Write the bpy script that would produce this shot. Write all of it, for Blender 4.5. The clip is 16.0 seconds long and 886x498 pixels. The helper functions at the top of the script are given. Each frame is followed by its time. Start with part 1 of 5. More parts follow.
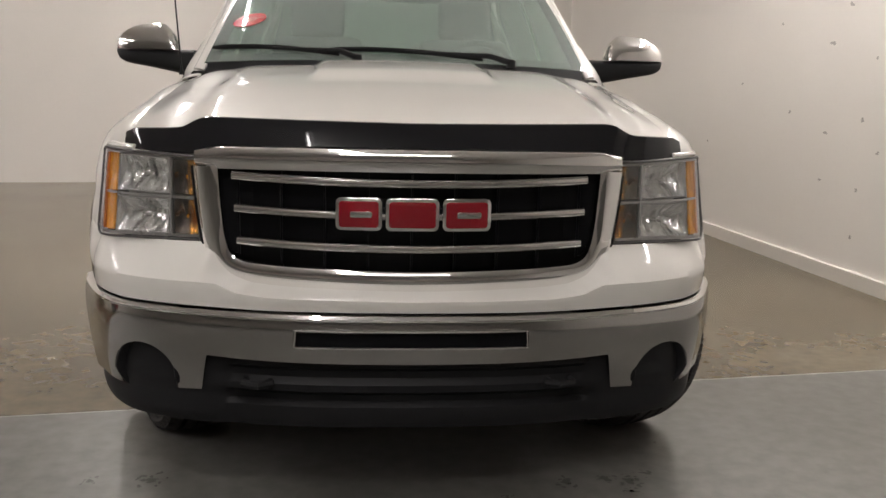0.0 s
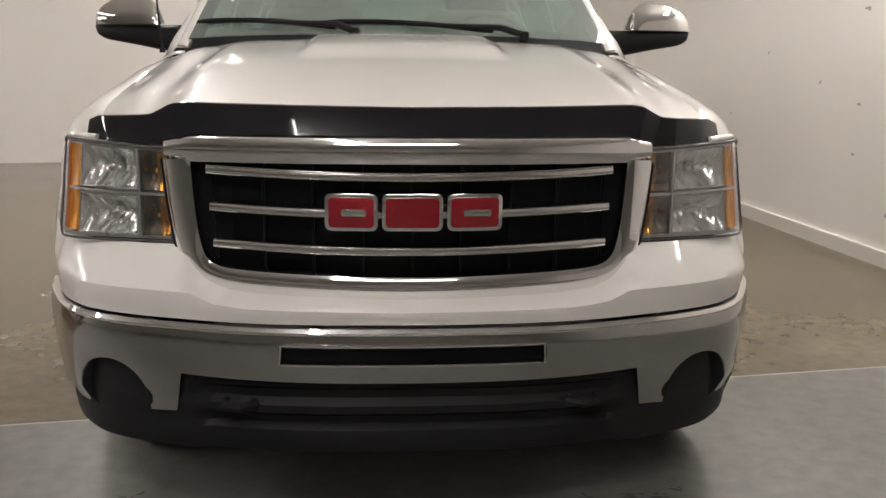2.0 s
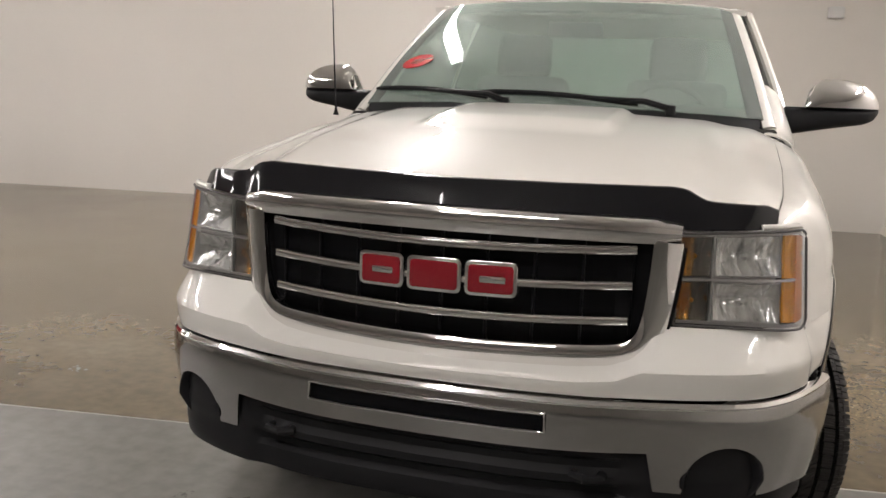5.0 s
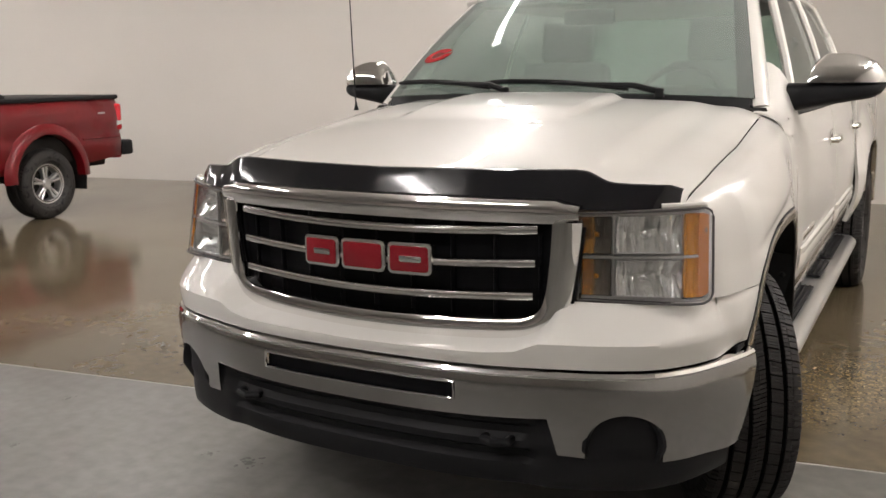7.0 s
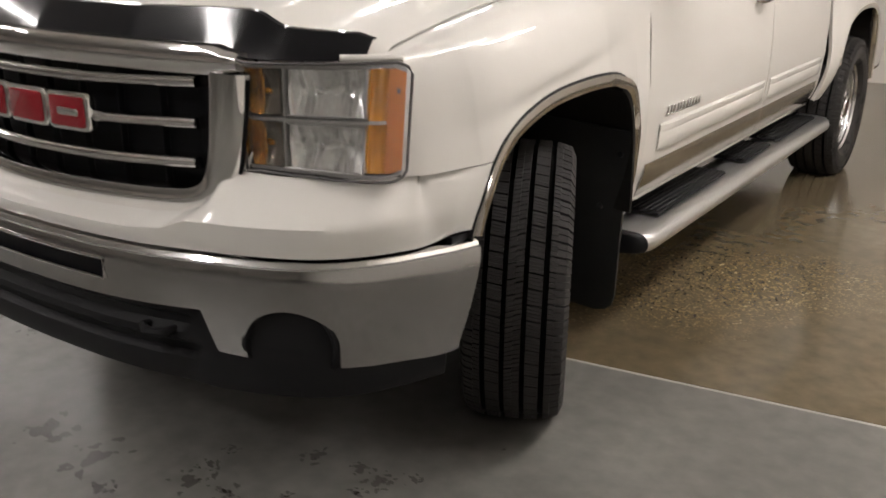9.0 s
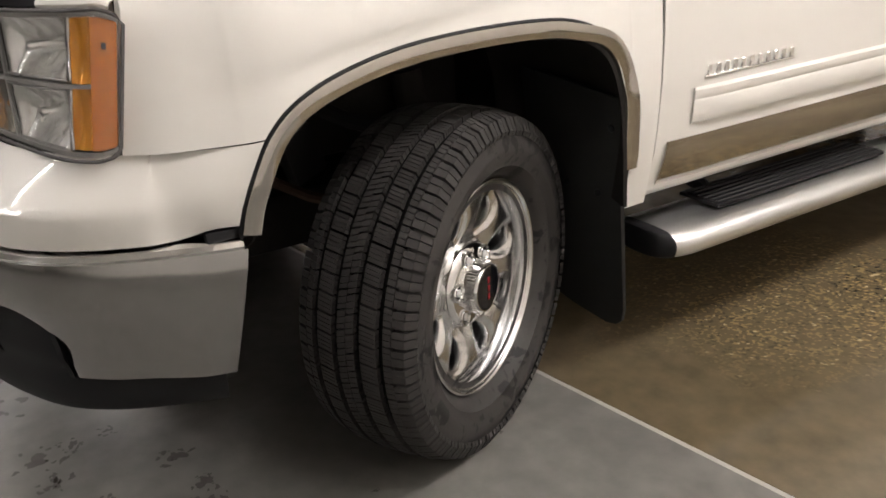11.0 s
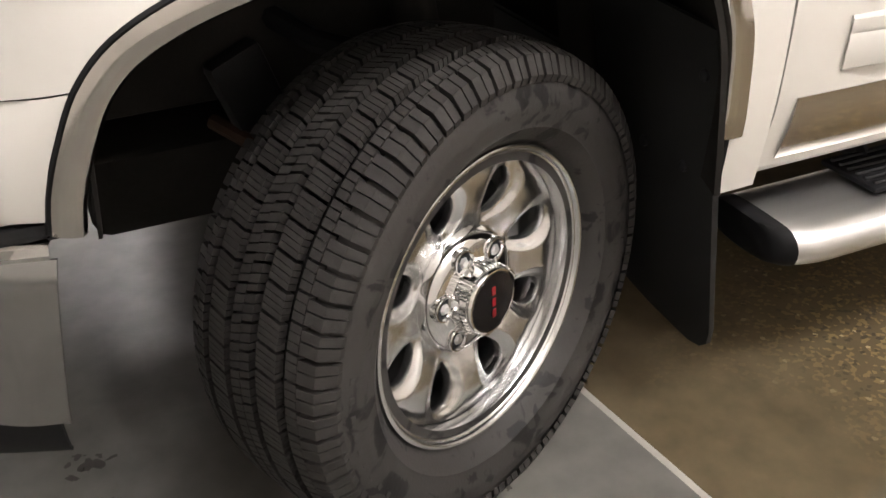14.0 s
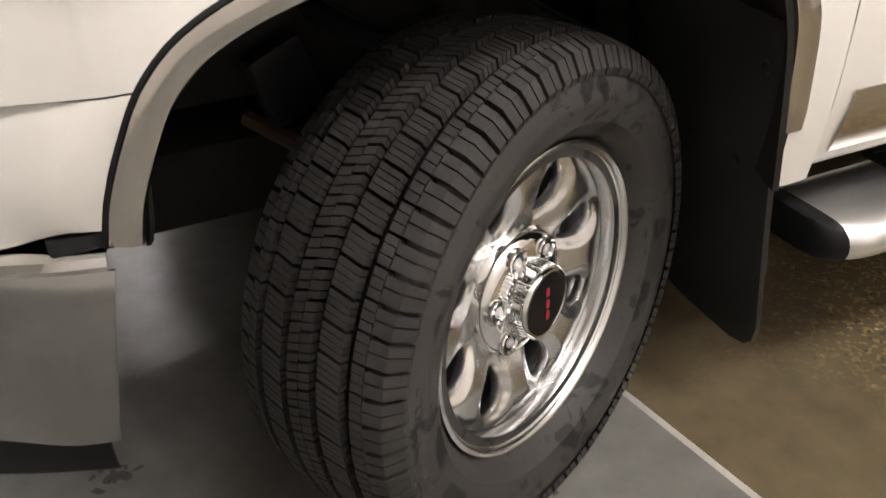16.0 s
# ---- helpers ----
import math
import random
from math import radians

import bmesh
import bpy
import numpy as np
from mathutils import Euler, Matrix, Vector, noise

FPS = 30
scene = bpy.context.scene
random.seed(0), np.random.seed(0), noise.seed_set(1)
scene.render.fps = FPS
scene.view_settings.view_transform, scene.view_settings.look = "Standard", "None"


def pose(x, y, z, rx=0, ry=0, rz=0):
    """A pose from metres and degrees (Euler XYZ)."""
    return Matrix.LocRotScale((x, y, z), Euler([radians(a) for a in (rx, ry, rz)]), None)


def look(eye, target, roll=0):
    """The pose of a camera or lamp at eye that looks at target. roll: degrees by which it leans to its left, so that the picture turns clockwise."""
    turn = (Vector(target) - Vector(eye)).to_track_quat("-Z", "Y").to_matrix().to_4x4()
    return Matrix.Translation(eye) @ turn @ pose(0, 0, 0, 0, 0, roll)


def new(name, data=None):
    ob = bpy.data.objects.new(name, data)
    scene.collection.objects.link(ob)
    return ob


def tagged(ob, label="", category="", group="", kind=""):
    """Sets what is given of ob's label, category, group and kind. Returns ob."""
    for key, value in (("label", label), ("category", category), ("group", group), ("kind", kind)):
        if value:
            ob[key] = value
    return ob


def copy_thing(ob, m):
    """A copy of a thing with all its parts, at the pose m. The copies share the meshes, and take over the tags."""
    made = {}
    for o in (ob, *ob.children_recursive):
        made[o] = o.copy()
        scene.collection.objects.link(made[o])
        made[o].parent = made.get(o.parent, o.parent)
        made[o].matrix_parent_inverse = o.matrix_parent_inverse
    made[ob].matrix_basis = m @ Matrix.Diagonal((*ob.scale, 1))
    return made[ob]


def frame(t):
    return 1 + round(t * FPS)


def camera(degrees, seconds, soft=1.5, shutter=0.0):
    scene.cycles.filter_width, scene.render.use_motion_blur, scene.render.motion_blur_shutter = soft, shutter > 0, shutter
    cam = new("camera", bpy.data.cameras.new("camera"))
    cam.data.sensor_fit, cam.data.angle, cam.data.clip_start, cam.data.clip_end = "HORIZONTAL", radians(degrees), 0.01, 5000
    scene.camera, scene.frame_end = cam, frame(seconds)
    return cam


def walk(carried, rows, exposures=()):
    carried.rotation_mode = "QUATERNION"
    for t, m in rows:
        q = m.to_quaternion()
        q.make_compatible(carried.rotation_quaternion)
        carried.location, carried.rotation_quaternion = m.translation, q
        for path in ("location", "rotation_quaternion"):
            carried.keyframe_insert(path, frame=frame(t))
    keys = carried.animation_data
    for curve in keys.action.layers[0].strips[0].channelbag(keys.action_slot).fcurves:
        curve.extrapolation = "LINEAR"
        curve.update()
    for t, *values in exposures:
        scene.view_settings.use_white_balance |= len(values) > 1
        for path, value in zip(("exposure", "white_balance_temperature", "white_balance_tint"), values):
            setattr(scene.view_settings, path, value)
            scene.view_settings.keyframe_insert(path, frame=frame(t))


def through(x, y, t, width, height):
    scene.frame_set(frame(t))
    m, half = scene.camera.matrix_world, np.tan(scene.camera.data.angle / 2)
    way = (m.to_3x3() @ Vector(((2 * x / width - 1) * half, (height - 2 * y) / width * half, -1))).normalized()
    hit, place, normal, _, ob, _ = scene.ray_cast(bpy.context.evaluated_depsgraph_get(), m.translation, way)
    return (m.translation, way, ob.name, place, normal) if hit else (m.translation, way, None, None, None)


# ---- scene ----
cam = camera(50.9, 16.0, shutter=0.4)
PATH = [
    (0, (-0.131, -2.522, 1.386), (0.035, -0.566, 0.999), 1.4),
    (0.5, (-0.087, -2.375, 1.388), (0.044, -0.418, 0.992), 0.5),
    (1, (-0.128, -2.221, 1.383), (0.071, -0.278, 0.955), 0.9),
    (1.5, (-0.108, -2.184, 1.384), (0.044, -0.242, 0.929), 0.9),
    (2, (-0.082, -2.193, 1.397), (0.054, -0.249, 0.950), 0.7),
    (2.5, (-0.048, -2.207, 1.399), (0.030, -0.260, 0.950), 0.3),
    (3, (0.043, -2.244, 1.403), (0.039, -0.289, 0.982), 0.1),
    (3.5, (0.120, -2.255, 1.404), (-0.000, -0.292, 1.041), -0.5),
    (3.7, (0.205, -2.225, 1.419), (-0.009, -0.266, 1.078), -0.8),
    (5.8, (1.000, -2.246, 1.476), (0.307, -0.404, 1.117), 1.7),
    (6, (1.071, -2.232, 1.482), (0.361, -0.395, 1.132), 0.2),
    (6.5, (1.283, -2.223, 1.502), (0.439, -0.446, 1.147), -1.4),
    (7, (1.451, -2.189, 1.504), (0.521, -0.460, 1.122), -0.8),
    (7.5, (1.560, -1.991, 1.488), (0.569, -0.300, 1.090), -0.1),
    (8, (1.774, -1.789, 1.450), (0.760, -0.128, 0.987), -1.1),
    (8.5, (2.008, -1.598, 1.480), (0.950, 0.020, 0.968), -1.3),
    (9, (2.108, -1.288, 1.403), (1.055, 0.280, 0.747), 0.8),
    (9.5, (2.244, -0.996, 1.388), (1.084, 0.468, 0.672), 1.0),
    (9.7, (2.311, -0.868, 1.399), (1.127, 0.581, 0.692), -0.0),
    (11.8, (2.560, 0.257, 1.277), (0.915, 1.024, 0.436), -2.7),
    (12, (2.496, 0.298, 1.259), (0.879, 1.094, 0.392), -1.8),
    (12.5, (2.346, 0.392, 1.247), (0.770, 1.190, 0.309), -0.6),
    (13, (2.225, 0.537, 1.232), (0.604, 1.168, 0.245), -1.8),
    (13.5, (2.152, 0.612, 1.225), (0.522, 1.135, 0.191), -3.4),
    (14, (2.070, 0.572, 1.233), (0.459, 1.185, 0.219), -3.1),
    (14.5, (2.018, 0.531, 1.234), (0.444, 1.204, 0.199), -2.0),
    (15, (2.004, 0.517, 1.229), (0.439, 1.177, 0.173), -1.8),
    (15.5, (1.993, 0.506, 1.222), (0.442, 1.155, 0.140), -2.0),
    (16, (1.965, 0.479, 1.226), (0.391, 1.145, 0.187), -2.7),
]
walk(cam, [(t, look(eye, target, roll)) for t, eye, target, roll in PATH], exposures=[(0, 0.0), (3, 0.12), (6, 0.2), (9.7, 0.15), (11.8, 0.62), (16, 0.70)])

# ---- world and lamps ----
world = bpy.data.worlds.new("world")
scene.world = world
world.use_nodes = True
world.node_tree.nodes["Background"].inputs[0].default_value = (0.9, 0.93, 1.0, 1)
world.node_tree.nodes["Background"].inputs[1].default_value = 0.02
CEIL = 3.6
LAMP_POWER = 52.0


# ---- materials ----
def nodes_of(m):
    return m.node_tree.nodes, m.node_tree.links


def mat(name, color, rough=0.5, metal=0.0, vary=0.06, scale=3.0, fine=60.0, bump=0.0, coat=0.0, spec=0.5, rvary=0.05, stretch=(1, 1, 1)):
    """Principled surface with two scales of colour and gloss variation and a fine relief."""
    m = bpy.data.materials.new(name)
    m.use_nodes = True
    n, l = nodes_of(m)
    b = n["Principled BSDF"]
    tc = n.new("ShaderNodeTexCoord")
    mp = n.new("ShaderNodeMapping")
    mp.inputs["Scale"].default_value = stretch
    l.new(tc.outputs["Object"], mp.inputs[0])
    big, small = n.new("ShaderNodeTexNoise"), n.new("ShaderNodeTexNoise")
    big.inputs["Scale"].default_value, small.inputs["Scale"].default_value = scale, fine
    big.inputs["Detail"].default_value, small.inputs["Detail"].default_value = 4, 3
    for t in (big, small):
        l.new(mp.outputs[0], t.inputs["Vector"])
    add = n.new("ShaderNodeMath")
    add.operation = "MULTIPLY_ADD"
    add.inputs[1].default_value = 0.35
    l.new(small.outputs[0], add.inputs[0])
    l.new(big.outputs[0], add.inputs[2])
    ramp = n.new("ShaderNodeMapRange")
    ramp.inputs[1].default_value, ramp.inputs[2].default_value = 0.35, 1.0
    ramp.inputs[3].default_value, ramp.inputs[4].default_value = 1 - vary, 1 + vary
    l.new(add.outputs[0], ramp.inputs[0])
    mul = n.new("ShaderNodeVectorMath")
    mul.operation = "SCALE"
    mul.inputs[0].default_value = color
    l.new(ramp.outputs[0], mul.inputs["Scale"])
    l.new(mul.outputs[0], b.inputs["Base Color"])
    rr = n.new("ShaderNodeMapRange")
    rr.inputs[1].default_value, rr.inputs[2].default_value = 0.35, 1.0
    rr.inputs[3].default_value, rr.inputs[4].default_value = max(0.01, rough - rvary), min(1, rough + rvary)
    l.new(add.outputs[0], rr.inputs[0])
    l.new(rr.outputs[0], b.inputs["Roughness"])
    b.inputs["Metallic"].default_value = metal
    b.inputs["Coat Weight"].default_value = coat
    b.inputs["Coat Roughness"].default_value = 0.03
    b.inputs["Specular IOR Level"].default_value = spec
    if bump:
        bp = n.new("ShaderNodeBump")
        bp.inputs["Strength"].default_value = bump
        bp.inputs["Distance"].default_value = 0.002
        l.new(small.outputs[0], bp.inputs["Height"])
        l.new(bp.outputs[0], b.inputs["Normal"])
    return m


def glass_mat(name, tint, rough=0.0, through=0.85, film=0.0):
    """Thin glass: a clear tinted sheet with a glossy reflection by Fresnel."""
    m = bpy.data.materials.new(name)
    m.use_nodes = True
    n, l = nodes_of(m)
    n.remove(n["Principled BSDF"])
    tr, gl, mix, fr = n.new("ShaderNodeBsdfTransparent"), n.new("ShaderNodeBsdfGlossy"), n.new("ShaderNodeMixShader"), n.new("ShaderNodeLayerWeight")
    tr.inputs[0].default_value = (*[c * through for c in tint], 1)
    gl.inputs["Roughness"].default_value = rough
    fr.inputs[0].default_value = 0.5
    po, ma = n.new("ShaderNodeMath"), n.new("ShaderNodeMath")
    po.operation, ma.operation = "POWER", "MULTIPLY_ADD"
    po.inputs[1].default_value, ma.inputs[1].default_value, ma.inputs[2].default_value = 4.0, 0.85, 0.045
    l.new(fr.outputs["Facing"], po.inputs[0])
    l.new(po.outputs[0], ma.inputs[0])
    l.new(ma.outputs[0], mix.inputs[0])
    l.new(tr.outputs[0], mix.inputs[1])
    l.new(gl.outputs[0], mix.inputs[2])
    # a pale diffuse film: haze of reflected wall and ceiling mixed into the glass
    df, mx, no, mr = n.new("ShaderNodeBsdfDiffuse"), n.new("ShaderNodeMixShader"), n.new("ShaderNodeTexNoise"), n.new("ShaderNodeMapRange")
    df.inputs[0].default_value = (0.62, 0.68, 0.64, 1)
    no.inputs["Scale"].default_value, no.inputs["Detail"].default_value = 2.5, 4
    mr.inputs[3].default_value, mr.inputs[4].default_value = film * 0.7, film * 1.3
    l.new(no.outputs[0], mr.inputs[0])
    l.new(mr.outputs[0], mx.inputs[0])
    l.new(mix.outputs[0], mx.inputs[1])
    l.new(df.outputs[0], mx.inputs[2])
    l.new(mx.outputs[0], n["Material Output"].inputs[0])
    return m


def glow(name, color, strength):
    m = bpy.data.materials.new(name)
    m.use_nodes = True
    n, l = nodes_of(m)
    b = n["Principled BSDF"]
    b.inputs["Base Color"].default_value = (0.8, 0.8, 0.8, 1)
    b.inputs["Emission Color"].default_value = (*color, 1)
    b.inputs["Emission Strength"].default_value = strength
    return m


M = {}
M["paint"] = mat("white_paint", (0.74, 0.72, 0.675), 0.45, 0, 0.02, 1.2, 400, 0.012, coat=1.0, spec=0.2, rvary=0.03)
M["chrome"] = mat("chrome", (0.80, 0.79, 0.78), 0.035, 1, 0.03, 4, 90, 0.006, rvary=0.02)
M["bumper_chrome"] = mat("bumper_chrome", (0.40, 0.394, 0.388), 0.14, 1, 0.05, 3, 60, 0.03, rvary=0.05)
M["wheel_chrome"] = mat("wheel_chrome", (0.74, 0.74, 0.74), 0.23, 1, 0.03, 4, 90, 0.0, rvary=0.04)
# dark colour that paints shade into the shallow nut pockets
M["recess"] = mat("recess_shade", (0.045, 0.05, 0.06), 0.25, 0.6, 0.1, 12, 90, 0.05)
M["rust"] = mat("rusty_steel", (0.075, 0.042, 0.026), 0.8, 0.2, 0.35, 14, 120, 0.4)
M["steel"] = mat("stainless_steel", (0.60, 0.57, 0.53), 0.10, 1, 0.06, 3, 120, 0.02, rvary=0.06)
M["alu"] = mat("brushed_aluminium", (0.76, 0.76, 0.76), 0.33, 0.95, 0.05, 3, 200, 0.03, stretch=(20, 1, 20))
M["black_gloss"] = mat("black_acrylic", (0.006, 0.006, 0.008), 0.08, 0, 0.05, 3, 80, 0, spec=0.4, rvary=0.02)
M["black"] = mat("black_plastic", (0.014, 0.014, 0.015), 0.5, 0, 0.15, 5, 300, 0.15, spec=0.15)
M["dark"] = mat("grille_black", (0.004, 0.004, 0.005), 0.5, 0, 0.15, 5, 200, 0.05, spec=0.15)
M["under"] = mat("underbody", (0.026, 0.024, 0.022), 0.85, 0, 0.3, 6, 90, 0.3, spec=0.08)
# near-black rubber: the shade down in the tread grooves, as colour
M["groove_shade"] = mat("groove_shade_rubber", (0.0035, 0.0034, 0.0034), 0.9, 0, 0.2, 9, 120, 0.2, spec=0.1)
M["rubber"] = mat("tyre_rubber", (0.030, 0.0275, 0.026), 0.72, 0, 0.25, 7, 160, 0.25, rvary=0.12, spec=0.35)
M["sidewall"] = mat("tyre_side", (0.040, 0.037, 0.0355), 0.58, 0, 0.2, 9, 160, 0.2, rvary=0.1, spec=0.35)
n_, l_ = nodes_of(M["sidewall"])
b_ = n_["Principled BSDF"]
damp, dm, mx_ = n_.new("ShaderNodeTexNoise"), n_.new("ShaderNodeMapRange"), n_.new("ShaderNodeMix")
damp.inputs["Scale"].default_value, damp.inputs["Detail"].default_value, damp.inputs["Distortion"].default_value = 19, 3, 0.9
dm.inputs[1].default_value, dm.inputs[2].default_value = 0.56, 0.61
mx_.data_type = "RGBA"
l_.new(n_["Texture Coordinate"].outputs["Object"], damp.inputs["Vector"])
l_.new(damp.outputs[0], dm.inputs[0])
l_.new(dm.outputs[0], mx_.inputs["Factor"])
l_.new(b_.inputs["Base Color"].links[0].from_socket, mx_.inputs["A"])
mx_.inputs["B"].default_value = (0.009, 0.0088, 0.0088, 1)
l_.new(mx_.outputs["Result"], b_.inputs["Base Color"])
M["flap"] = mat("flap_rubber", (0.020, 0.020, 0.020), 0.6, 0, 0.2, 7, 220, 0.2, spec=0.25)
M["red_enamel"] = mat("red_enamel", (0.22, 0.007, 0.014), 0.25, 0, 0.06, 6, 200, 0, coat=0.7)
M["red_paint"] = mat("red_paint", (0.150, 0.004, 0.008), 0.30, 0.0, 0.04, 2, 400, 0.01, coat=0.55, spec=0.25)
M["amber"] = mat("amber_lens", (0.78, 0.32, 0.012), 0.22, 0.15, 0.22, 16, 140, 0.3, coat=0.3, spec=0.4)
M["orange"] = mat("orange_lens", (0.66, 0.20, 0.018), 0.2, 0, 0.12, 10, 160, 0.25, coat=0.4, spec=0.4)
M["amber_bowl"] = mat("amber_tinted_reflector", (0.62, 0.30, 0.05), 0.14, 0.8, 0.35, 22, 90, 0.4, rvary=0.08)
M["smoke"] = mat("smoked_reflector", (0.22, 0.19, 0.16), 0.15, 0.9, 0.3, 22, 90, 0.4, rvary=0.08)
M["lamp_dark"] = mat("lamp_seal", (0.075, 0.07, 0.068), 0.5, 0, 0.1, 8, 100, 0.05)
M["reflector"] = mat("lamp_reflector", (0.95, 0.95, 0.94), 0.17, 0.93, 0.06, 12, 60, 0.35, rvary=0.08)
M["lamp_grey"] = mat("lamp_bezel", (0.40, 0.39, 0.38), 0.3, 0.5, 0.08, 8, 100, 0.02)
M["red_lens"] = mat("red_lens", (0.55, 0.01, 0.02), 0.15, 0, 0.08, 8, 140, 0.1, coat=0.8)
M["white_lens"] = mat("white_lens", (0.75, 0.72, 0.70), 0.2, 0, 0.05, 8, 140, 0.1, coat=0.8)
M["seat"] = mat("seat_cloth", (0.16, 0.155, 0.15), 0.85, 0, 0.12, 8, 200, 0.3)
M["dash"] = mat("dash_plastic", (0.045, 0.045, 0.045), 0.6, 0, 0.12, 6, 260, 0.2)
M["trim"] = mat("light_trim", (0.42, 0.40, 0.37), 0.6, 0, 0.06, 6, 200, 0.1)
M["glass"] = glass_mat("windscreen_glass", (0.78, 0.92, 0.85), 0.0, 0.86, 0.24)
M["glass_side"] = glass_mat("side_glass", (0.55, 0.62, 0.58), 0.0, 0.85, 0.05)
M["lens"] = glass_mat("headlamp_lens", (0.97, 0.97, 0.97), 0.02, 0.98, 0.012)
M["silver"] = mat("silver_wheel_paint", (0.62, 0.61, 0.60), 0.3, 0.7, 0.04, 6, 200, 0.02)
M["tube"] = glow("fluorescent_tube", (1.0, 0.945, 0.925), LAMP_POWER)
M["white_metal"] = mat("white_enamel", (0.75, 0.75, 0.73), 0.4, 0, 0.03, 3, 100, 0)


# ---- mesh helpers ----
def mesh_of(name, verts, faces, material, sharp=35):
    me = bpy.data.meshes.new(name)
    me.from_pydata([tuple(map(float, v)) for v in verts], [], faces)
    bm = bmesh.new()
    bm.from_mesh(me)
    bmesh.ops.remove_doubles(bm, verts=bm.verts, dist=1e-5)
    bmesh.ops.recalc_face_normals(bm, faces=bm.faces)
    bm.to_mesh(me)
    bm.free()
    me.shade_smooth()
    me.set_sharp_from_angle(angle=radians(sharp))
    me.materials.append(material)
    return me


def part(name, me, parent=None, label="", m=None):
    ob = new(name, me)
    if parent:
        ob.parent = parent
    if m is not None:
        ob.matrix_basis = m
    if label:
        tagged(ob, label)
    return ob


def thing(name, label, category, m=None, group="", kind=""):
    ob = new(name)
    if m is not None:
        ob.matrix_basis = m
    return tagged(ob, label, category, group, kind)


def shell(name, P, thick, material, sharp=35):
    """A sheet through the grid of points P (nu, nv, 3), given thickness inwards."""
    P = np.asarray(P, float)
    nu, nv = P.shape[:2]
    du, dv = np.gradient(P, axis=0), np.gradient(P, axis=1)
    N = np.cross(du, dv)
    N /= np.linalg.norm(N, axis=2, keepdims=True) + 1e-12
    Q = P - N * thick
    verts = np.concatenate([P.reshape(-1, 3), Q.reshape(-1, 3)])
    o = nu * nv
    f = []
    for i in range(nu - 1):
        for j in range(nv - 1):
            a, b, c, d = i * nv + j, i * nv + j + 1, (i + 1) * nv + j + 1, (i + 1) * nv + j
            f += [(a, b, c, d), (o + d, o + c, o + b, o + a)]
    ring = [i * nv for i in range(nu)] + [(nu - 1) * nv + j for j in range(1, nv)] + [i * nv + nv - 1 for i in range(nu - 2, -1, -1)] + [j for j in range(nv - 2, 0, -1)]
    for a, b in zip(ring, ring[1:] + ring[:1]):
        f.append((a, b, o + b, o + a))
    return mesh_of(name, verts, f, material, sharp)


def loft(name, rings, material, caps=True, sharp=35):
    """A closed skin through rings of equal length."""
    n = len(rings[0])
    verts = [p for r in rings for p in r]
    f = []
    for i in range(len(rings) - 1):
        for j in range(n):
            a, b = i * n + j, i * n + (j + 1) % n
            f.append((a, b, b + n, a + n))
    if caps:
        f += [tuple(range(n))[::-1], tuple(range((len(rings) - 1) * n, len(rings) * n))]
    return mesh_of(name, verts, f, material, sharp)


def lathe(name, profile, material, n=64, axis="x", sharp=35, closed=False):
    """Profile rows of (along, radius), turned round the axis."""
    rings = []
    for k in range(n):
        a = 2 * math.pi * k / n
        rings.append([(h, r * math.cos(a), r * math.sin(a)) if axis == "x" else (r * math.cos(a), r * math.sin(a), h) for h, r in profile])
    m = len(profile)
    verts = [p for r in rings for p in r]
    f = []
    for k in range(n):
        k2 = (k + 1) % n
        for j in range(m if closed else m - 1):
            j2 = (j + 1) % m
            f.append((k * m + j, k * m + j2, k2 * m + j2, k2 * m + j))
    return mesh_of(name, verts, f, material, sharp)


def rbox(name, size, material, bevel=0.01, seg=2, at=(0, 0, 0), rot=(0, 0, 0)):
    """A box with rounded edges, its centre at a place."""
    bm = bmesh.new()
    bmesh.ops.create_cube(bm, size=1, matrix=pose(*at, *rot) @ Matrix.Diagonal((*size, 1)))
    if bevel:
        bmesh.ops.bevel(bm, geom=bm.edges[:], offset=min(bevel, min(size) * 0.49), segments=seg, profile=0.5, affect="EDGES")
    me = bpy.data.meshes.new(name)
    bm.to_mesh(me)
    bm.free()
    me.shade_smooth()
    me.set_sharp_from_angle(angle=radians(40))
    me.materials.append(material)
    return me


def tube(name, pts, r, material, n=10, flat=1.0):
    """A rod along points; r may be a number or one a point."""
    pts = [Vector(p) for p in pts]
    rs = r if isinstance(r, (list, tuple)) else [r] * len(pts)
    rings = []
    for k, p in enumerate(pts):
        d = (pts[min(k + 1, len(pts) - 1)] - pts[max(k - 1, 0)]).normalized()
        u = d.cross(Vector((0, 0, 1)))
        if u.length < 1e-3:
            u = d.cross(Vector((0, 1, 0)))
        u.normalize()
        v = u.cross(d)
        rings.append([p + (u * math.cos(2 * math.pi * j / n) + v * math.sin(2 * math.pi * j / n) * flat) * rs[k] for j in range(n)])
    return loft(name, rings, material)


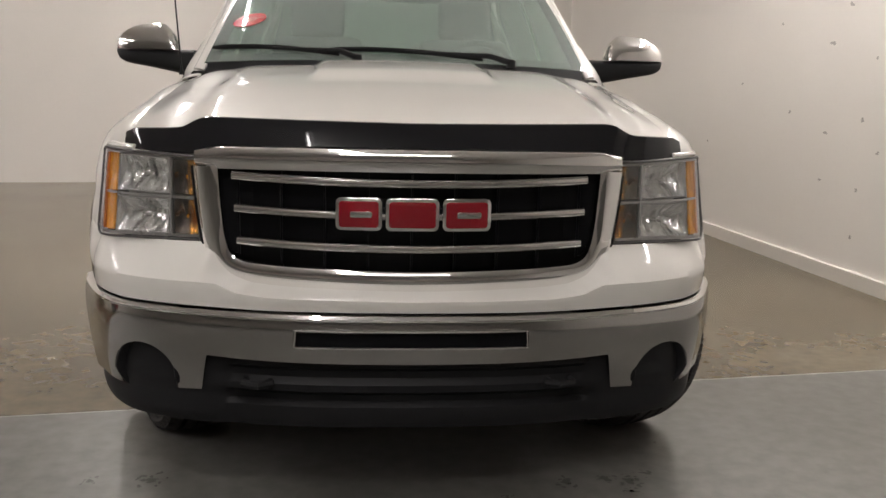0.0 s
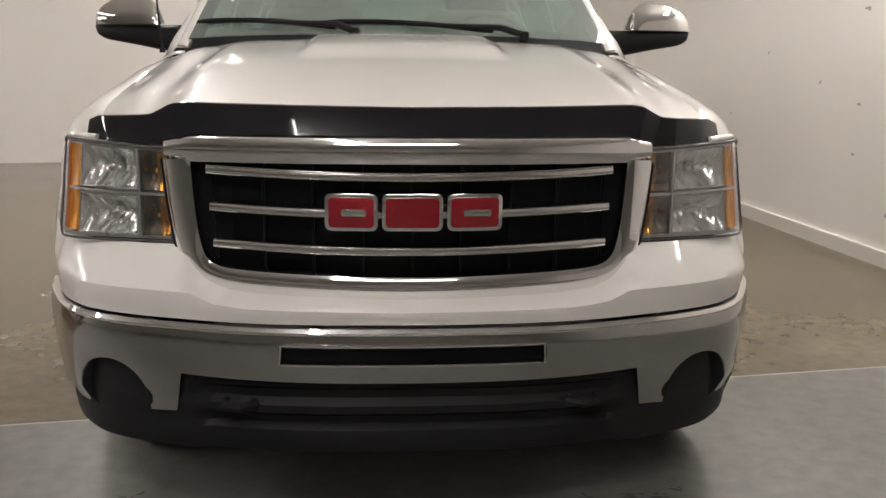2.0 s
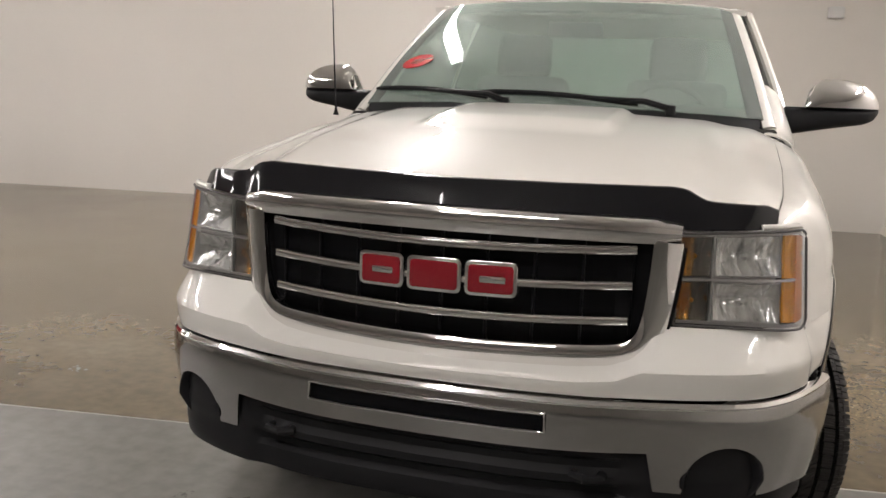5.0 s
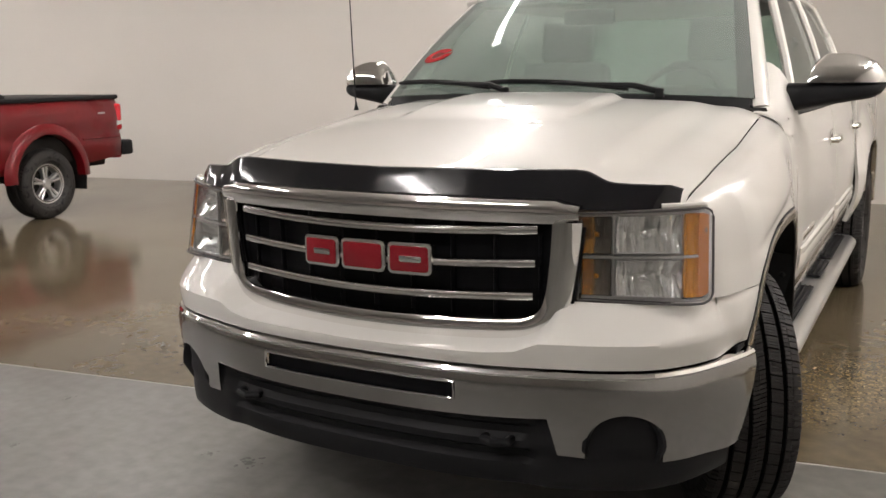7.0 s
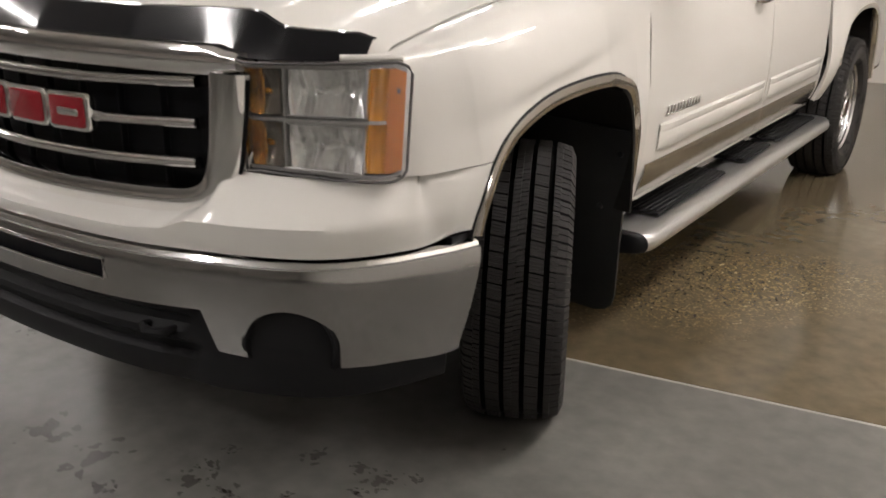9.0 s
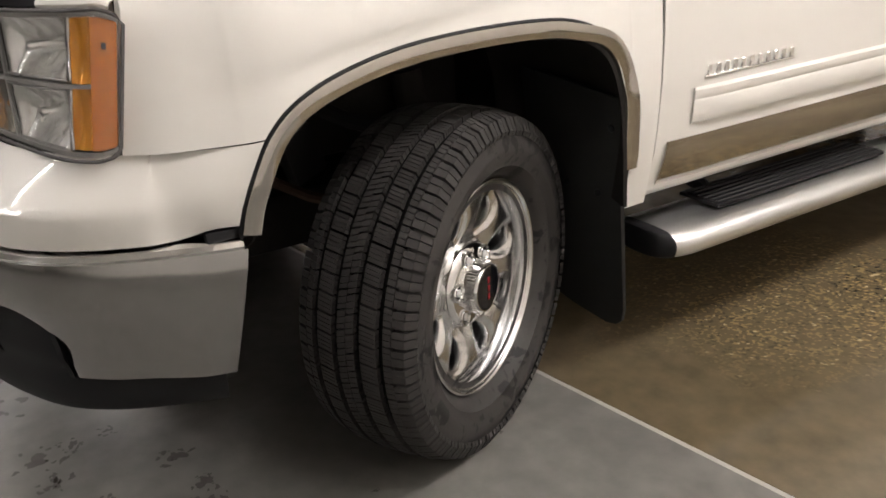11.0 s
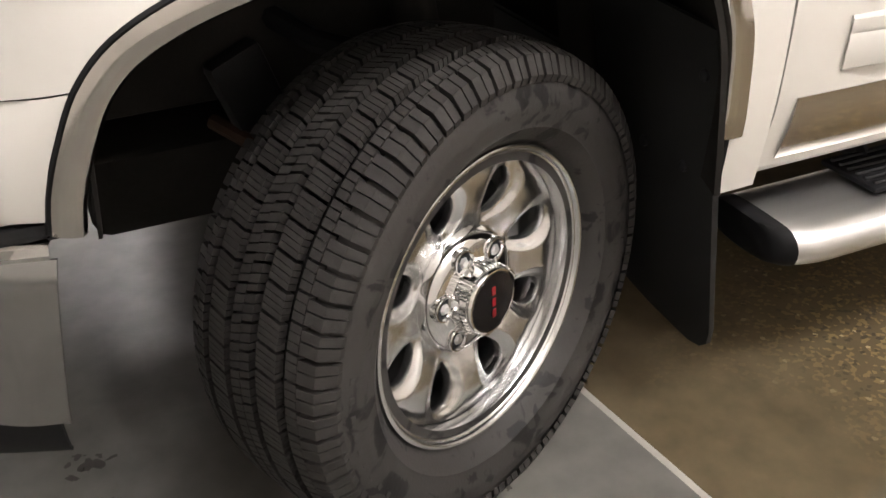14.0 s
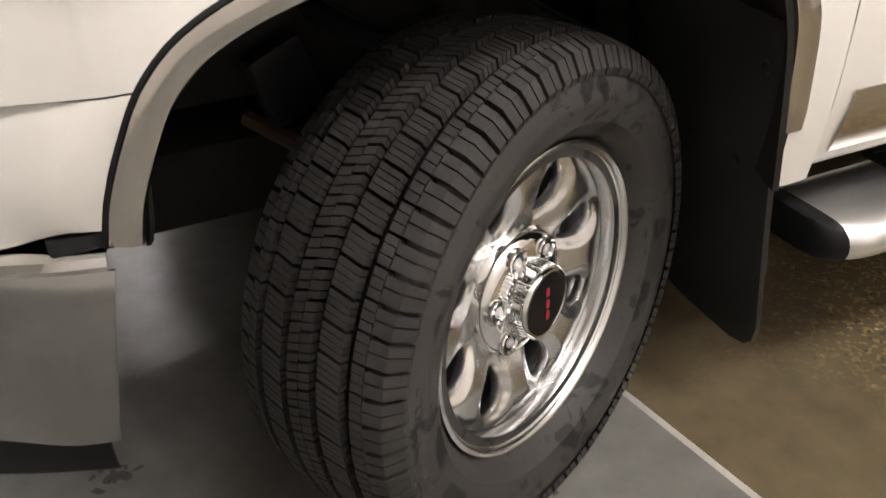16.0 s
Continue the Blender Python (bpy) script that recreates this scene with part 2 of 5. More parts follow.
def prism(name, outline, depth, material, to_world, bevel=0.0, sharp=35):
    """An outline in a plane, given depth; to_world maps (u, v, w) to a place."""
    bm = bmesh.new()
    vs = [bm.verts.new((u, v, 0)) for u, v in outline]
    f = bm.faces.new(vs)
    ext = bmesh.ops.extrude_face_region(bm, geom=[f])
    for v in ext["geom"]:
        if isinstance(v, bmesh.types.BMVert):
            v.co.z = depth
    if bevel:
        es = [e for e in bm.edges if abs(e.verts[0].co.z - depth) < 1e-7 and abs(e.verts[1].co.z - depth) < 1e-7]
        bmesh.ops.bevel(bm, geom=es, offset=bevel, segments=2, profile=0.5, affect="EDGES")
    for v in bm.verts:
        v.co = Vector(to_world(*v.co))
    bmesh.ops.recalc_face_normals(bm, faces=bm.faces)
    me = bpy.data.meshes.new(name)
    bm.to_mesh(me)
    bm.free()
    me.shade_smooth()
    me.set_sharp_from_angle(angle=radians(sharp))
    me.materials.append(material)
    return me


def spline(points, n):
    """A smooth line of n points through the given ones (Catmull-Rom, even in arc length)."""
    p = np.asarray(points, float)
    q = np.concatenate([[2 * p[0] - p[1]], p, [2 * p[-1] - p[-2]]])
    out = []
    for i in range(1, len(q) - 2):
        t = np.linspace(0, 1, 24, endpoint=False)[:, None]
        a, b, c, d = q[i - 1], q[i], q[i + 1], q[i + 2]
        out.append(0.5 * (2 * b + (c - a) * t + (2 * a - 5 * b + 4 * c - d) * t**2 + (3 * b - a - 3 * c + d) * t**3))
    out = np.concatenate(out + [p[-1:]])
    s = np.r_[0, np.cumsum(np.linalg.norm(np.diff(out, axis=0), axis=1))]
    w = np.linspace(0, s[-1], n)
    return np.stack([np.interp(w, s, out[:, k]) for k in range(out.shape[1])], 1)


def bezier(ctrl, n):
    """A smooth curve of n points drawn towards control points (clamped cubic B-spline)."""
    c = np.asarray(ctrl, float)
    m = len(c)
    deg = min(3, m - 1)
    knots = np.r_[[0] * deg, np.linspace(0, 1, m - deg + 1), [1] * deg]
    out = []
    for t in np.linspace(0, 1, n):
        k = min(max(np.searchsorted(knots, t, side="right") - 1, deg), m - 1)
        d = [c[j + k - deg].copy() for j in range(deg + 1)]
        for r in range(1, deg + 1):
            for j in range(deg, r - 1, -1):
                w = knots[j + 1 + k - r] - knots[j + k - deg]
                a = (t - knots[j + k - deg]) / w if w > 0 else 0
                d[j] = (1 - a) * d[j - 1] + a * d[j]
        out.append(d[deg])
    return np.array(out)


def lerp(x, pts):
    xs, ys = zip(*pts)
    return float(np.interp(x, xs, ys))


def smooth(a, b, x):
    t = np.clip((x - a) / (b - a), 0, 1)
    return t * t * (3 - 2 * t)


# ---- the garage ----
SLAB = (1.2517, 0.1366)  # the joint between the slabs: y = a + b x
BACK = (8.642, 0.1366)  # the back wall: y = a + b x
SIDE = (3.567, -0.1366)  # the side wall: x = a + b y


def floor_mat(name, colors, rough, speckle, wet):
    """Polished concrete: clouds, mottling, aggregate chips and worn gloss."""
    m = bpy.data.materials.new(name)
    m.use_nodes = True
    n, l = nodes_of(m)
    b = n["Principled BSDF"]
    tc = n.new("ShaderNodeTexCoord")
    cl, mo = n.new("ShaderNodeTexNoise"), n.new("ShaderNodeTexNoise")
    cl.inputs["Scale"].default_value, cl.inputs["Detail"].default_value = 0.9, 6
    mo.inputs["Scale"].default_value, mo.inputs["Detail"].default_value = 14, 5
    vo = n.new("ShaderNodeTexVoronoi")
    vo.inputs["Scale"].default_value = 108
    for t in (cl, mo, vo):
        l.new(tc.outputs["Object"], t.inputs["Vector"])
    r1 = n.new("ShaderNodeValToRGB")
    for k, c in enumerate(colors):
        e = r1.color_ramp.elements[k] if k < 2 else r1.color_ramp.elements.new(0.5)
        e.position, e.color = (0.32, 0.68, 0.5)[k], (*c, 1)
    l.new(cl.outputs[0], r1.inputs[0])
    mr = n.new("ShaderNodeMapRange")
    mr.inputs[1].default_value, mr.inputs[2].default_value = 0.3, 0.7
    mr.inputs[3].default_value, mr.inputs[4].default_value = 0.84, 1.16
    l.new(mo.outputs[0], mr.inputs[0])
    sc = n.new("ShaderNodeVectorMath")
    sc.operation = "SCALE"
    l.new(r1.outputs[0], sc.inputs[0])
    l.new(mr.outputs[0], sc.inputs["Scale"])
    # chips show where the surface is worn through
    chip = n.new("ShaderNodeValToRGB")
    chip.color_ramp.interpolation = "CONSTANT"
    for k, (p, c) in enumerate([(0, (0.118, 0.091, 0.052)), (0.63, (0.30, 0.215, 0.10)), (0.80, (0.045, 0.038, 0.028)), (0.90, (0.60, 0.48, 0.28))]):
        e = chip.color_ramp.elements[k] if k < 2 else chip.color_ramp.elements.new(p)
        e.position, e.color = p, (*c, 1)
    l.new(vo.outputs["Color"], chip.inputs[0])
    worn = n.new("ShaderNodeTexNoise")
    worn.inputs["Scale"].default_value, worn.inputs["Detail"].default_value = 0.8, 5
    l.new(tc.outputs["Object"], worn.inputs["Vector"])
    wm = n.new("ShaderNodeMapRange")
    wm.inputs[1].default_value, wm.inputs[2].default_value = 0.60, 0.88
    wm.inputs[3].default_value, wm.inputs[4].default_value = 0, speckle
    # one well-worn patch beside the parked truck
    sp, di, pm, ad = n.new("ShaderNodeVectorMath"), n.new("ShaderNodeVectorMath"), n.new("ShaderNodeMapRange"), n.new("ShaderNodeMath")
    sp.operation, di.operation = "SUBTRACT", "LENGTH"
    sp.inputs[1].default_value = (1.02, 2.30, 0)
    l.new(tc.outputs["Object"], sp.inputs[0])
    l.new(sp.outputs[0], di.inputs[0])
    pm.inputs[1].default_value, pm.inputs[2].default_value = 0.30, 0.95
    pm.inputs[3].default_value, pm.inputs[4].default_value = 0.36, 0.0
    l.new(di.outputs["Value"], pm.inputs[0])
    l.new(worn.outputs[0], ad.inputs[0])
    l.new(pm.outputs[0], ad.inputs[1])
    l.new(ad.outputs[0], wm.inputs[0])
    mix = n.new("ShaderNodeMix")
    mix.data_type = "RGBA"
    l.new(wm.outputs[0], mix.inputs["Factor"])
    l.new(sc.outputs[0], mix.inputs["A"])
    l.new(chip.outputs[0], mix.inputs["B"])
    l.new(mix.outputs["Result"], b.inputs["Base Color"])
    rr = n.new("ShaderNodeMapRange")
    rr.inputs[1].default_value, rr.inputs[2].default_value = 0.3, 0.7
    rr.inputs[3].default_value, rr.inputs[4].default_value = rough - wet, rough + wet
    l.new(cl.outputs[0], rr.inputs[0])
    l.new(rr.outputs[0], b.inputs["Roughness"])
    b.inputs["Specular IOR Level"].default_value = 0.6 if speckle else 0.5
    bp = n.new("ShaderNodeBump")
    bp.inputs["Strength"].default_value, bp.inputs["Distance"].default_value = 0.15, 0.002
    l.new(mo.outputs[0], bp.inputs["Height"])
    l.new(bp.outputs[0], b.inputs["Normal"])
    return m


M["floor_brown"] = floor_mat("polished_brown_concrete", [(0.102, 0.079, 0.046), (0.178, 0.147, 0.097), (0.138, 0.109, 0.068)], 0.14, 0.90, 0.06)
M["floor_grey"] = floor_mat("grey_concrete", [(0.130, 0.126, 0.114), (0.180, 0.175, 0.160), (0.155, 0.150, 0.136)], 0.36, 0.0, 0.07)
M["wall"] = mat("painted_wall", (0.77, 0.735, 0.685), 0.55, 0, 0.035, 0.7, 45, 0.12)
M["ceiling"] = mat("painted_ceiling", (0.78, 0.77, 0.75), 0.8, 0, 0.05, 0.7, 30, 0.2)
M["joint"] = mat("joint_filler", (0.40, 0.38, 0.34), 0.6, 0, 0.15, 5, 90, 0.3)

X0, X1, Y0 = -17.0, 6.5, -13.0


def slab_y(x):
    return SLAB[0] + SLAB[1] * x


def poly_slab(name, outline, z0, z1, material):
    n = len(outline)
    v = [(x, y, z0) for x, y in outline] + [(x, y, z1) for x, y in outline]
    f = [tuple(range(n))[::-1], tuple(range(n, 2 * n))] + [(k, (k + 1) % n, n + (k + 1) % n, n + k) for k in range(n)]
    return mesh_of(name, v, f, material)


floor = part("floor", poly_slab("floor", [(X0, Y0), (X1, Y0), (X1, slab_y(X1) - 0.008), (X0, slab_y(X0) - 0.008)], -0.2, 0, M["floor_grey"]))
tagged(floor, "grey troweled concrete garage floor slab with scattered stains", "floor", kind="structure")
floor2 = part("floor", poly_slab("floor_brown", [(X0, slab_y(X0) + 0.008), (X1, slab_y(X1) + 0.008), (X1, 11), (X0, 11)], -0.2, 0, M["floor_brown"]))
tagged(floor2, "polished brown concrete floor with worn aggregate", "floor", kind="structure")
joint = part("trim", poly_slab("joint", [(X0, slab_y(X0) - 0.008), (X1, slab_y(X1) - 0.008), (X1, slab_y(X1) + 0.008), (X0, slab_y(X0) + 0.008)], -0.2, -0.001, M["joint"]))
tagged(joint, "pale filler strip in the joint between two floor slabs", "floor joint", kind="structure")


def wall(name, a, b, label, base=True):
    """An upright wall from a to b in plan, its face towards the room's middle."""
    a, b = Vector((*a, 0)), Vector((*b, 0))
    d = (b - a).normalized()
    nrm = Vector((-d.y, d.x, 0))
    if nrm.dot(Vector((-4, -2, 0)) - a) > 0:
        nrm = -nrm
    w = part(name, poly_slab(name, [(a.x, a.y), (b.x, b.y), (b.x + nrm.x * 0.2, b.y + nrm.y * 0.2), (a.x + nrm.x * 0.2, a.y + nrm.y * 0.2)], -0.2, CEIL, M["wall"]))
    tagged(w, label, "wall", kind="structure")
    return a, b, d, nrm


corner_y = (BACK[0] + BACK[1] * SIDE[0]) / (1 - BACK[1] * SIDE[1])
corner_x = SIDE[0] + SIDE[1] * corner_y
WALL_R = wall("wall_east", (SIDE[0] + SIDE[1] * Y0, Y0), (corner_x, corner_y), "white painted plaster wall with small chips and a painted plinth")
wall("wall_north", (X0, BACK[0] + BACK[1] * X0), (corner_x, corner_y), "plain white painted garage wall, slightly scuffed")
wall("wall_west", (X0, Y0), (X0, BACK[0] + BACK[1] * X0), "plain white painted garage wall")
wall("wall_south", (X0, Y0), (SIDE[0] + SIDE[1] * Y0, Y0), "plain white painted garage wall")
ceil = part("ceiling", poly_slab("ceiling", [(X0, Y0 - 0.2), (X1, Y0 - 0.2), (X1, 9.5), (X0, 9.5)], CEIL, CEIL + 0.2, M["ceiling"]))
tagged(ceil, "pale painted concrete ceiling", "ceiling", kind="structure")


def plinth(w, name, h, d0, label):
    a, b, d, nrm = w
    o = part(name, poly_slab(name, [(a.x - nrm.x * d0, a.y - nrm.y * d0), (b.x - nrm.x * d0, b.y - nrm.y * d0), (b.x, b.y), (a.x, a.y)], 0, h, M["wall"]))
    tagged(o, label, "baseboard", kind="structure")


plinth(WALL_R, "baseboard", 0.10, 0.035, "white painted plinth along the wall, chipped")


# small white box high on the back wall
wb = part("wall_box", rbox("wall_box", (0.16, 0.08, 0.12), M["white_metal"], 0.012, 2, (0, -0.042, 0)), m=pose(1.60, BACK[0] + BACK[1] * 1.60, 2.37, 0, 0, math.degrees(math.atan(BACK[1]))))
tagged(wb, "small white box fixed high on the wall", "wall box")


# strip lamps: rows along the ceiling
def strip_lamp(length):
    lamp = thing("strip_lamp", "white ceiling batten with a lit fluorescent tube", "ceiling lamp", group="strip lamps on the ceiling")
    part("housing", rbox("housing", (0.10, length, 0.07), M["white_metal"], 0.01, 2, (0, 0, 0.045)), lamp)
    rows = [[(0.052 * math.cos(t), y, -0.045 * math.sin(t) + 0.012) for t in np.linspace(0, math.pi, 12)] for y in np.linspace(-length / 2 + 0.02, length / 2 - 0.02, 6)]
    part("diffuser", shell("diffuser", rows, 0.003, M["tube"]), lamp, "glowing white wraparound diffuser")
    for s in (-1, 1):
        part("end_cap", rbox("end_cap", (0.112, 0.03, 0.072), M["white_metal"], 0.006, 2, (0, s * (length / 2 - 0.005), -0.012)), lamp)
    return lamp


LAMP_Z = CEIL - 0.08
first = strip_lamp(2.4)
TURN = math.degrees(math.atan(SLAB[1]))  # the lamps run along the room
first.matrix_basis = pose(-1.60, 3.5, LAMP_Z, 0, 0, TURN)
for x, y, r in [(-2.1, 5.9, 0), (-0.9, -2.2, 0), (-0.2, -3.8, 90), (2.5, 1.7, 0), (2.85, 3.5, 0), (-5.8, 1.6, 0), (-6.2, 4.6, 0), (-9.8, 1.4, 0), (-10.2, 4.4, 0), (-5.4, -1.4, 0), (-9.4, -1.4, 0), (-13.6, 1.2, 0), (-14.0, 4.2, 0)]:
    copy_thing(first, pose(x, y, LAMP_Z, 0, 0, TURN + r))


# ---- the white pickup ----
truck = thing("pickup_truck", "white crew-cab pickup with chrome grille, black hood shield and turned wheels", "pickup truck")

# plan lines of the nose, from the middle outwards
LOW = [(0, -0.062), (0.2, -0.057), (0.33, -0.046), (0.45, -0.026), (0.585, 0.012), (0.715, 0.056), (0.832, 0.118), (0.913, 0.206), (0.969, 0.311), (1.006, 0.411), (1.023, 0.490)]
UPP = [(0, 0.015), (0.2, 0.027), (0.33, 0.047), (0.45, 0.077), (0.60, 0.130), (0.706, 0.154), (0.803, 0.200), (0.872, 0.247), (0.914, 0.297), (0.943, 0.342), (0.969, 0.380), (0.987, 0.428), (1.004, 0.481), (1.012, 0.514)]


def both(points, n):
    """A line through the points of one side, mirrored across the middle: n points for each side."""
    h = spline(points, n)
    return np.concatenate([np.c_[-h[:0:-1, 0], h[:0:-1, 1]], h])


NS = 110
PL, PU = both(LOW, NS), both(UPP, NS)


def side_x(y, z):
    """Half width of the body's flank."""
    base = lerp(z, [(0.45, 0.905), (0.55, 0.932), (0.65, 0.950), (0.80, 0.962), (0.95, 0.962), (1.10, 0.952), (1.20, 0.935), (1.30, 0.908)])
    front = lerp(y, [(0.34, -0.058), (0.385, -0.036), (0.42, -0.022), (0.50, -0.006), (0.60, 0.0)])
    return base + front + 0.020 * smooth(1.2, 1.75, y)


ARCH = spline([(0.484, 0.716), (0.496, 0.770), (0.520, 0.830), (0.556, 0.893), (0.612, 0.940), (0.71, 0.976), (0.85, 1.000), (1.04, 1.006), (1.22, 0.996), (1.34, 0.962), (1.41, 0.905), (1.452, 0.80), (1.466, 0.68), (1.474, 0.53)], 90)


def flare_at(y):
    return lerp(y, [(0.45, 0.060), (1.18, 0.057), (1.38, 0.030), (1.46, 0.018)])


def arch_flare(y, z, arch, shift=0.0):
    d = np.sqrt(((arch - (y, z)) ** 2).sum(1)).min()
    return flare_at(y - shift) * smooth(0.24, 0.0, d)


def seam_z(y):
    """Height of the joint between the fender and the nose panel."""
    return lerp(y, [(0.342, 0.8845), (0.42, 0.8855), (0.556, 0.893)])


def lean_y(y, z):
    """How far the fender's front edge leans forward towards its foot."""
    return 0.050 * min(1.0, max(0.0, (1.14 - z) / 0.256)) * smooth(0.5, 0.39, y)


# behind the lamp the nose panel's upper edge follows the fender
for k, (x, y) in enumerate(PU):
    if y >= 0.342:
        f = 0.342 + (y - 0.342) * 1.22
        z = seam_z(f)
        t = smooth(0.342, 0.40, f)
        PU[k] = ((1 - t) * x + t * math.copysign(side_x(f, z) + arch_flare(f, z, ARCH) - 0.001, x), f - lean_y(f, z) * t)


def plan_normals(P):
    d = np.gradient(P, axis=0)
    nn = np.c_[d[:, 1], -d[:, 0]]
    return nn / np.linalg.norm(nn, axis=1, keepdims=True)


NL = plan_normals(PL)

# chrome bumper
FOG = (0.772, 0.503, 0.097)
SLOT = (0.326, 0.624, 0.673)
B_TOP = 0.698


def bumper_low(x):
    a = abs(x)
    if a < 0.577:
        return 0.575 + 0.008 * (a / 0.577) ** 2
    if a < 0.603:
        return 0.583 - (a - 0.577) / 0.026 * 0.111
    base = lerp(a, [(0.603, 0.472), (0.66, 0.468), (0.85, 0.450), (0.93, 0.442), (1.01, 0.436)])
    if abs(a - FOG[0]) < FOG[2]:
        return max(base, FOG[1] + math.sqrt(max(0, FOG[2] ** 2 - (a - FOG[0]) ** 2)))
    return base


def bumper_point(k, z, out=0.012):
    tuck = 0.040 * np.clip((0.66 - z) / 0.24, 0, 1.6) ** 1.6 + 0.010 * np.clip((z - 0.66) / 0.05, 0, 1) ** 2
    x, y = PL[k] + NL[k] * (out - tuck)
    y -= 0.050 * smooth(0.25, 0.50, y) * np.clip((0.70 - z) / 0.26, 0, 1) + 0.016 * smooth(0.3, 0.5, y)
    return (x, y, z)


# denser plan line for the bumper
NS2 = 420
PL2 = both(LOW, NS2)
PL_keep, NL_keep = PL, NL
PL, NL = PL2, plan_normals(PL2)
allk = range(len(PL))
bumper = part("front_bumper", bpy.data.meshes.new("front_bumper"), truck, "chrome front bumper with two round lamp openings")
bumper.data.materials.append(M["bumper_chrome"])


def bumper_mesh():
    """The bumper as one sheet, its slot left open."""
    verts, faces = [], []

    def add(ks, lo, hi, nv):
        me = shell("tmp", [[bumper_point(k, lo(PL[k][0]) + (hi(PL[k][0]) - lo(PL[k][0])) * v / (nv - 1)) for v in range(nv)] for k in ks], 0.006, M["bumper_chrome"])
        o = len(verts)
        verts.extend([tuple(v.co) for v in me.vertices])
        faces.extend([tuple(o + i for i in p.vertices) for p in me.polygons])

    left = [k for k in allk if PL[k][0] <= -SLOT[0]]
    mid = [k for k in allk if -SLOT[0] - 0.003 <= PL[k][0] <= SLOT[0] + 0.003]
    right = [k for k in allk if PL[k][0] >= SLOT[0]]
    add(left, bumper_low, lambda x: B_TOP, 12)
    add(right, bumper_low, lambda x: B_TOP, 12)
    add(mid, lambda x: SLOT[2], lambda x: B_TOP, 4)
    add(mid, bumper_low, lambda x: SLOT[1], 5)
    return mesh_of("front_bumper", verts, faces, M["bumper_chrome"])


bumper.data = bumper_mesh()
# rolled upper lip of the bumper
lip = [[(PL[k][0] + NL[k][0] * o, PL[k][1] + NL[k][1] * o - 0.017 * smooth(0.3, 0.5, PL[k][1]), z) for o, z in ((0.002, B_TOP), (0.004, B_TOP + 0.006), (0.0, B_TOP + 0.012), (-0.012, B_TOP + 0.015), (-0.05, B_TOP + 0.014))] for k in range(0, len(PL), 4)]
part("bumper_lip", shell("bumper_lip", lip, -0.004, M["chrome"]), bumper, "bright rolled chrome lip")
# slot: black recess with a bright rim
rim_pts = []
xs = np.linspace(-SLOT[0], SLOT[0], 50)


def low_y(x):
    return float(np.interp(abs(x), [p[0] for p in LOW], [p[1] for p in LOW]))


for x in xs:
    rim_pts.append((x, low_y(x) - 0.012, SLOT[1]))
for x in xs[::-1]:
    rim_pts.append((x, low_y(x) - 0.012, SLOT[2]))
part("slot_rim", tube("slot_rim", rim_pts + rim_pts[:1], 0.0045, M["chrome"], 8), bumper)
slot = [[(x, low_y(x) + 0.035, z) for z in (SLOT[1] - 0.012, SLOT[2] + 0.012)] for x in xs]
part("slot_insert", shell("slot_insert", slot, -0.03, M["dark"]), bumper, "black mesh insert of the bumper slot")
for k in range(9):
    z = SLOT[1] + 0.004 + 0.0052 * k
    part("mesh_bar", tube("mesh_bar", [(x, low_y(x) + 0.018, z) for x in xs[::7]], 0.0012, M["dark"], 5), bumper)

# black lower valance with steps, openings and tow hooks
VAL = [(0.620, 0.020), (0.585, 0.018), (0.560, 0.022), (0.545, 0.040), (0.520, 0.044), (0.500, 0.030), (0.485, 0.030), (0.470, 0.050), (0.445, 0.055), (0.430, 0.035), (0.400, 0.030), (0.375, 0.038), (0.370, 0.07)]
val = []
for k in range(0, len(PL), 6):
    x = PL[k][0]
    if PL[k][1] > 0.42:
        continue
    depth = 1 - 0.85 * smooth(0.50, 0.58, abs(x))
    side = smooth(0.62, 0.98, abs(x))
    val.append([(*(PL[k] - NL[k] * (0.022 + (d - 0.02) * depth + 0.004 * side + 0.05 * max(0, 0.5 - z) * 1.2)), z) for z, d in VAL])
valance = part("valance", shell("valance", val, 0.006, M["black"]), truck, "matt black plastic lower valance")
for s in (-1, 1):
    hook = tube("tow_hook", [(s * 0.40, 0.05, 0.50), (s * 0.40, -0.02, 0.505), (s * 0.43, -0.035, 0.505), (s * 0.47, -0.02, 0.505), (s * 0.47, 0.06, 0.50)], 0.013, M["black"], 8)
    part("tow_hook", hook, valance)
    k = int(np.argmin(np.abs(PL[:, 0] - s * FOG[0])))
    c, nrm2 = PL[k], NL[k]
    tan = np.array((-nrm2[1], nrm2[0]))
    rows = []
    for off, r in ((0.000, FOG[2] + 0.012), (0.004, FOG[2] + 0.004), (-0.004, FOG[2] - 0.004), (-0.035, FOG[2] - 0.010), (-0.045, FOG[2] - 0.022), (-0.048, 0.03), (-0.048, 0.001)):
        rows.append([(*(c + tan * r * math.cos(t) * 1.05 + nrm2 * (off - 0.012 - 0.05 * max(0, -math.sin(t)))), FOG[1] + r * math.sin(t)) for t in np.linspace(0, 2 * math.pi, 40, endpoint=False)])
    part("fog_cover", loft("fog_cover", rows, M["black"], caps=False), truck, "black blanked round lamp cover")
PL, NL = PL_keep, NL_keep

# white nose panel between bumper and lamps
LOWZ = 0.722


def nose_top(x):
    a = abs(x)
    return lerp(a, [(0, 0.768), (0.40, 0.773), (0.49, 0.781), (0.545, 0.803), (0.575, 0.838), (0.600, 0.884), (0.93, 0.884), (0.965, 0.882), (1.0, 0.882)])


CREASE = 6 / 13
nose = []
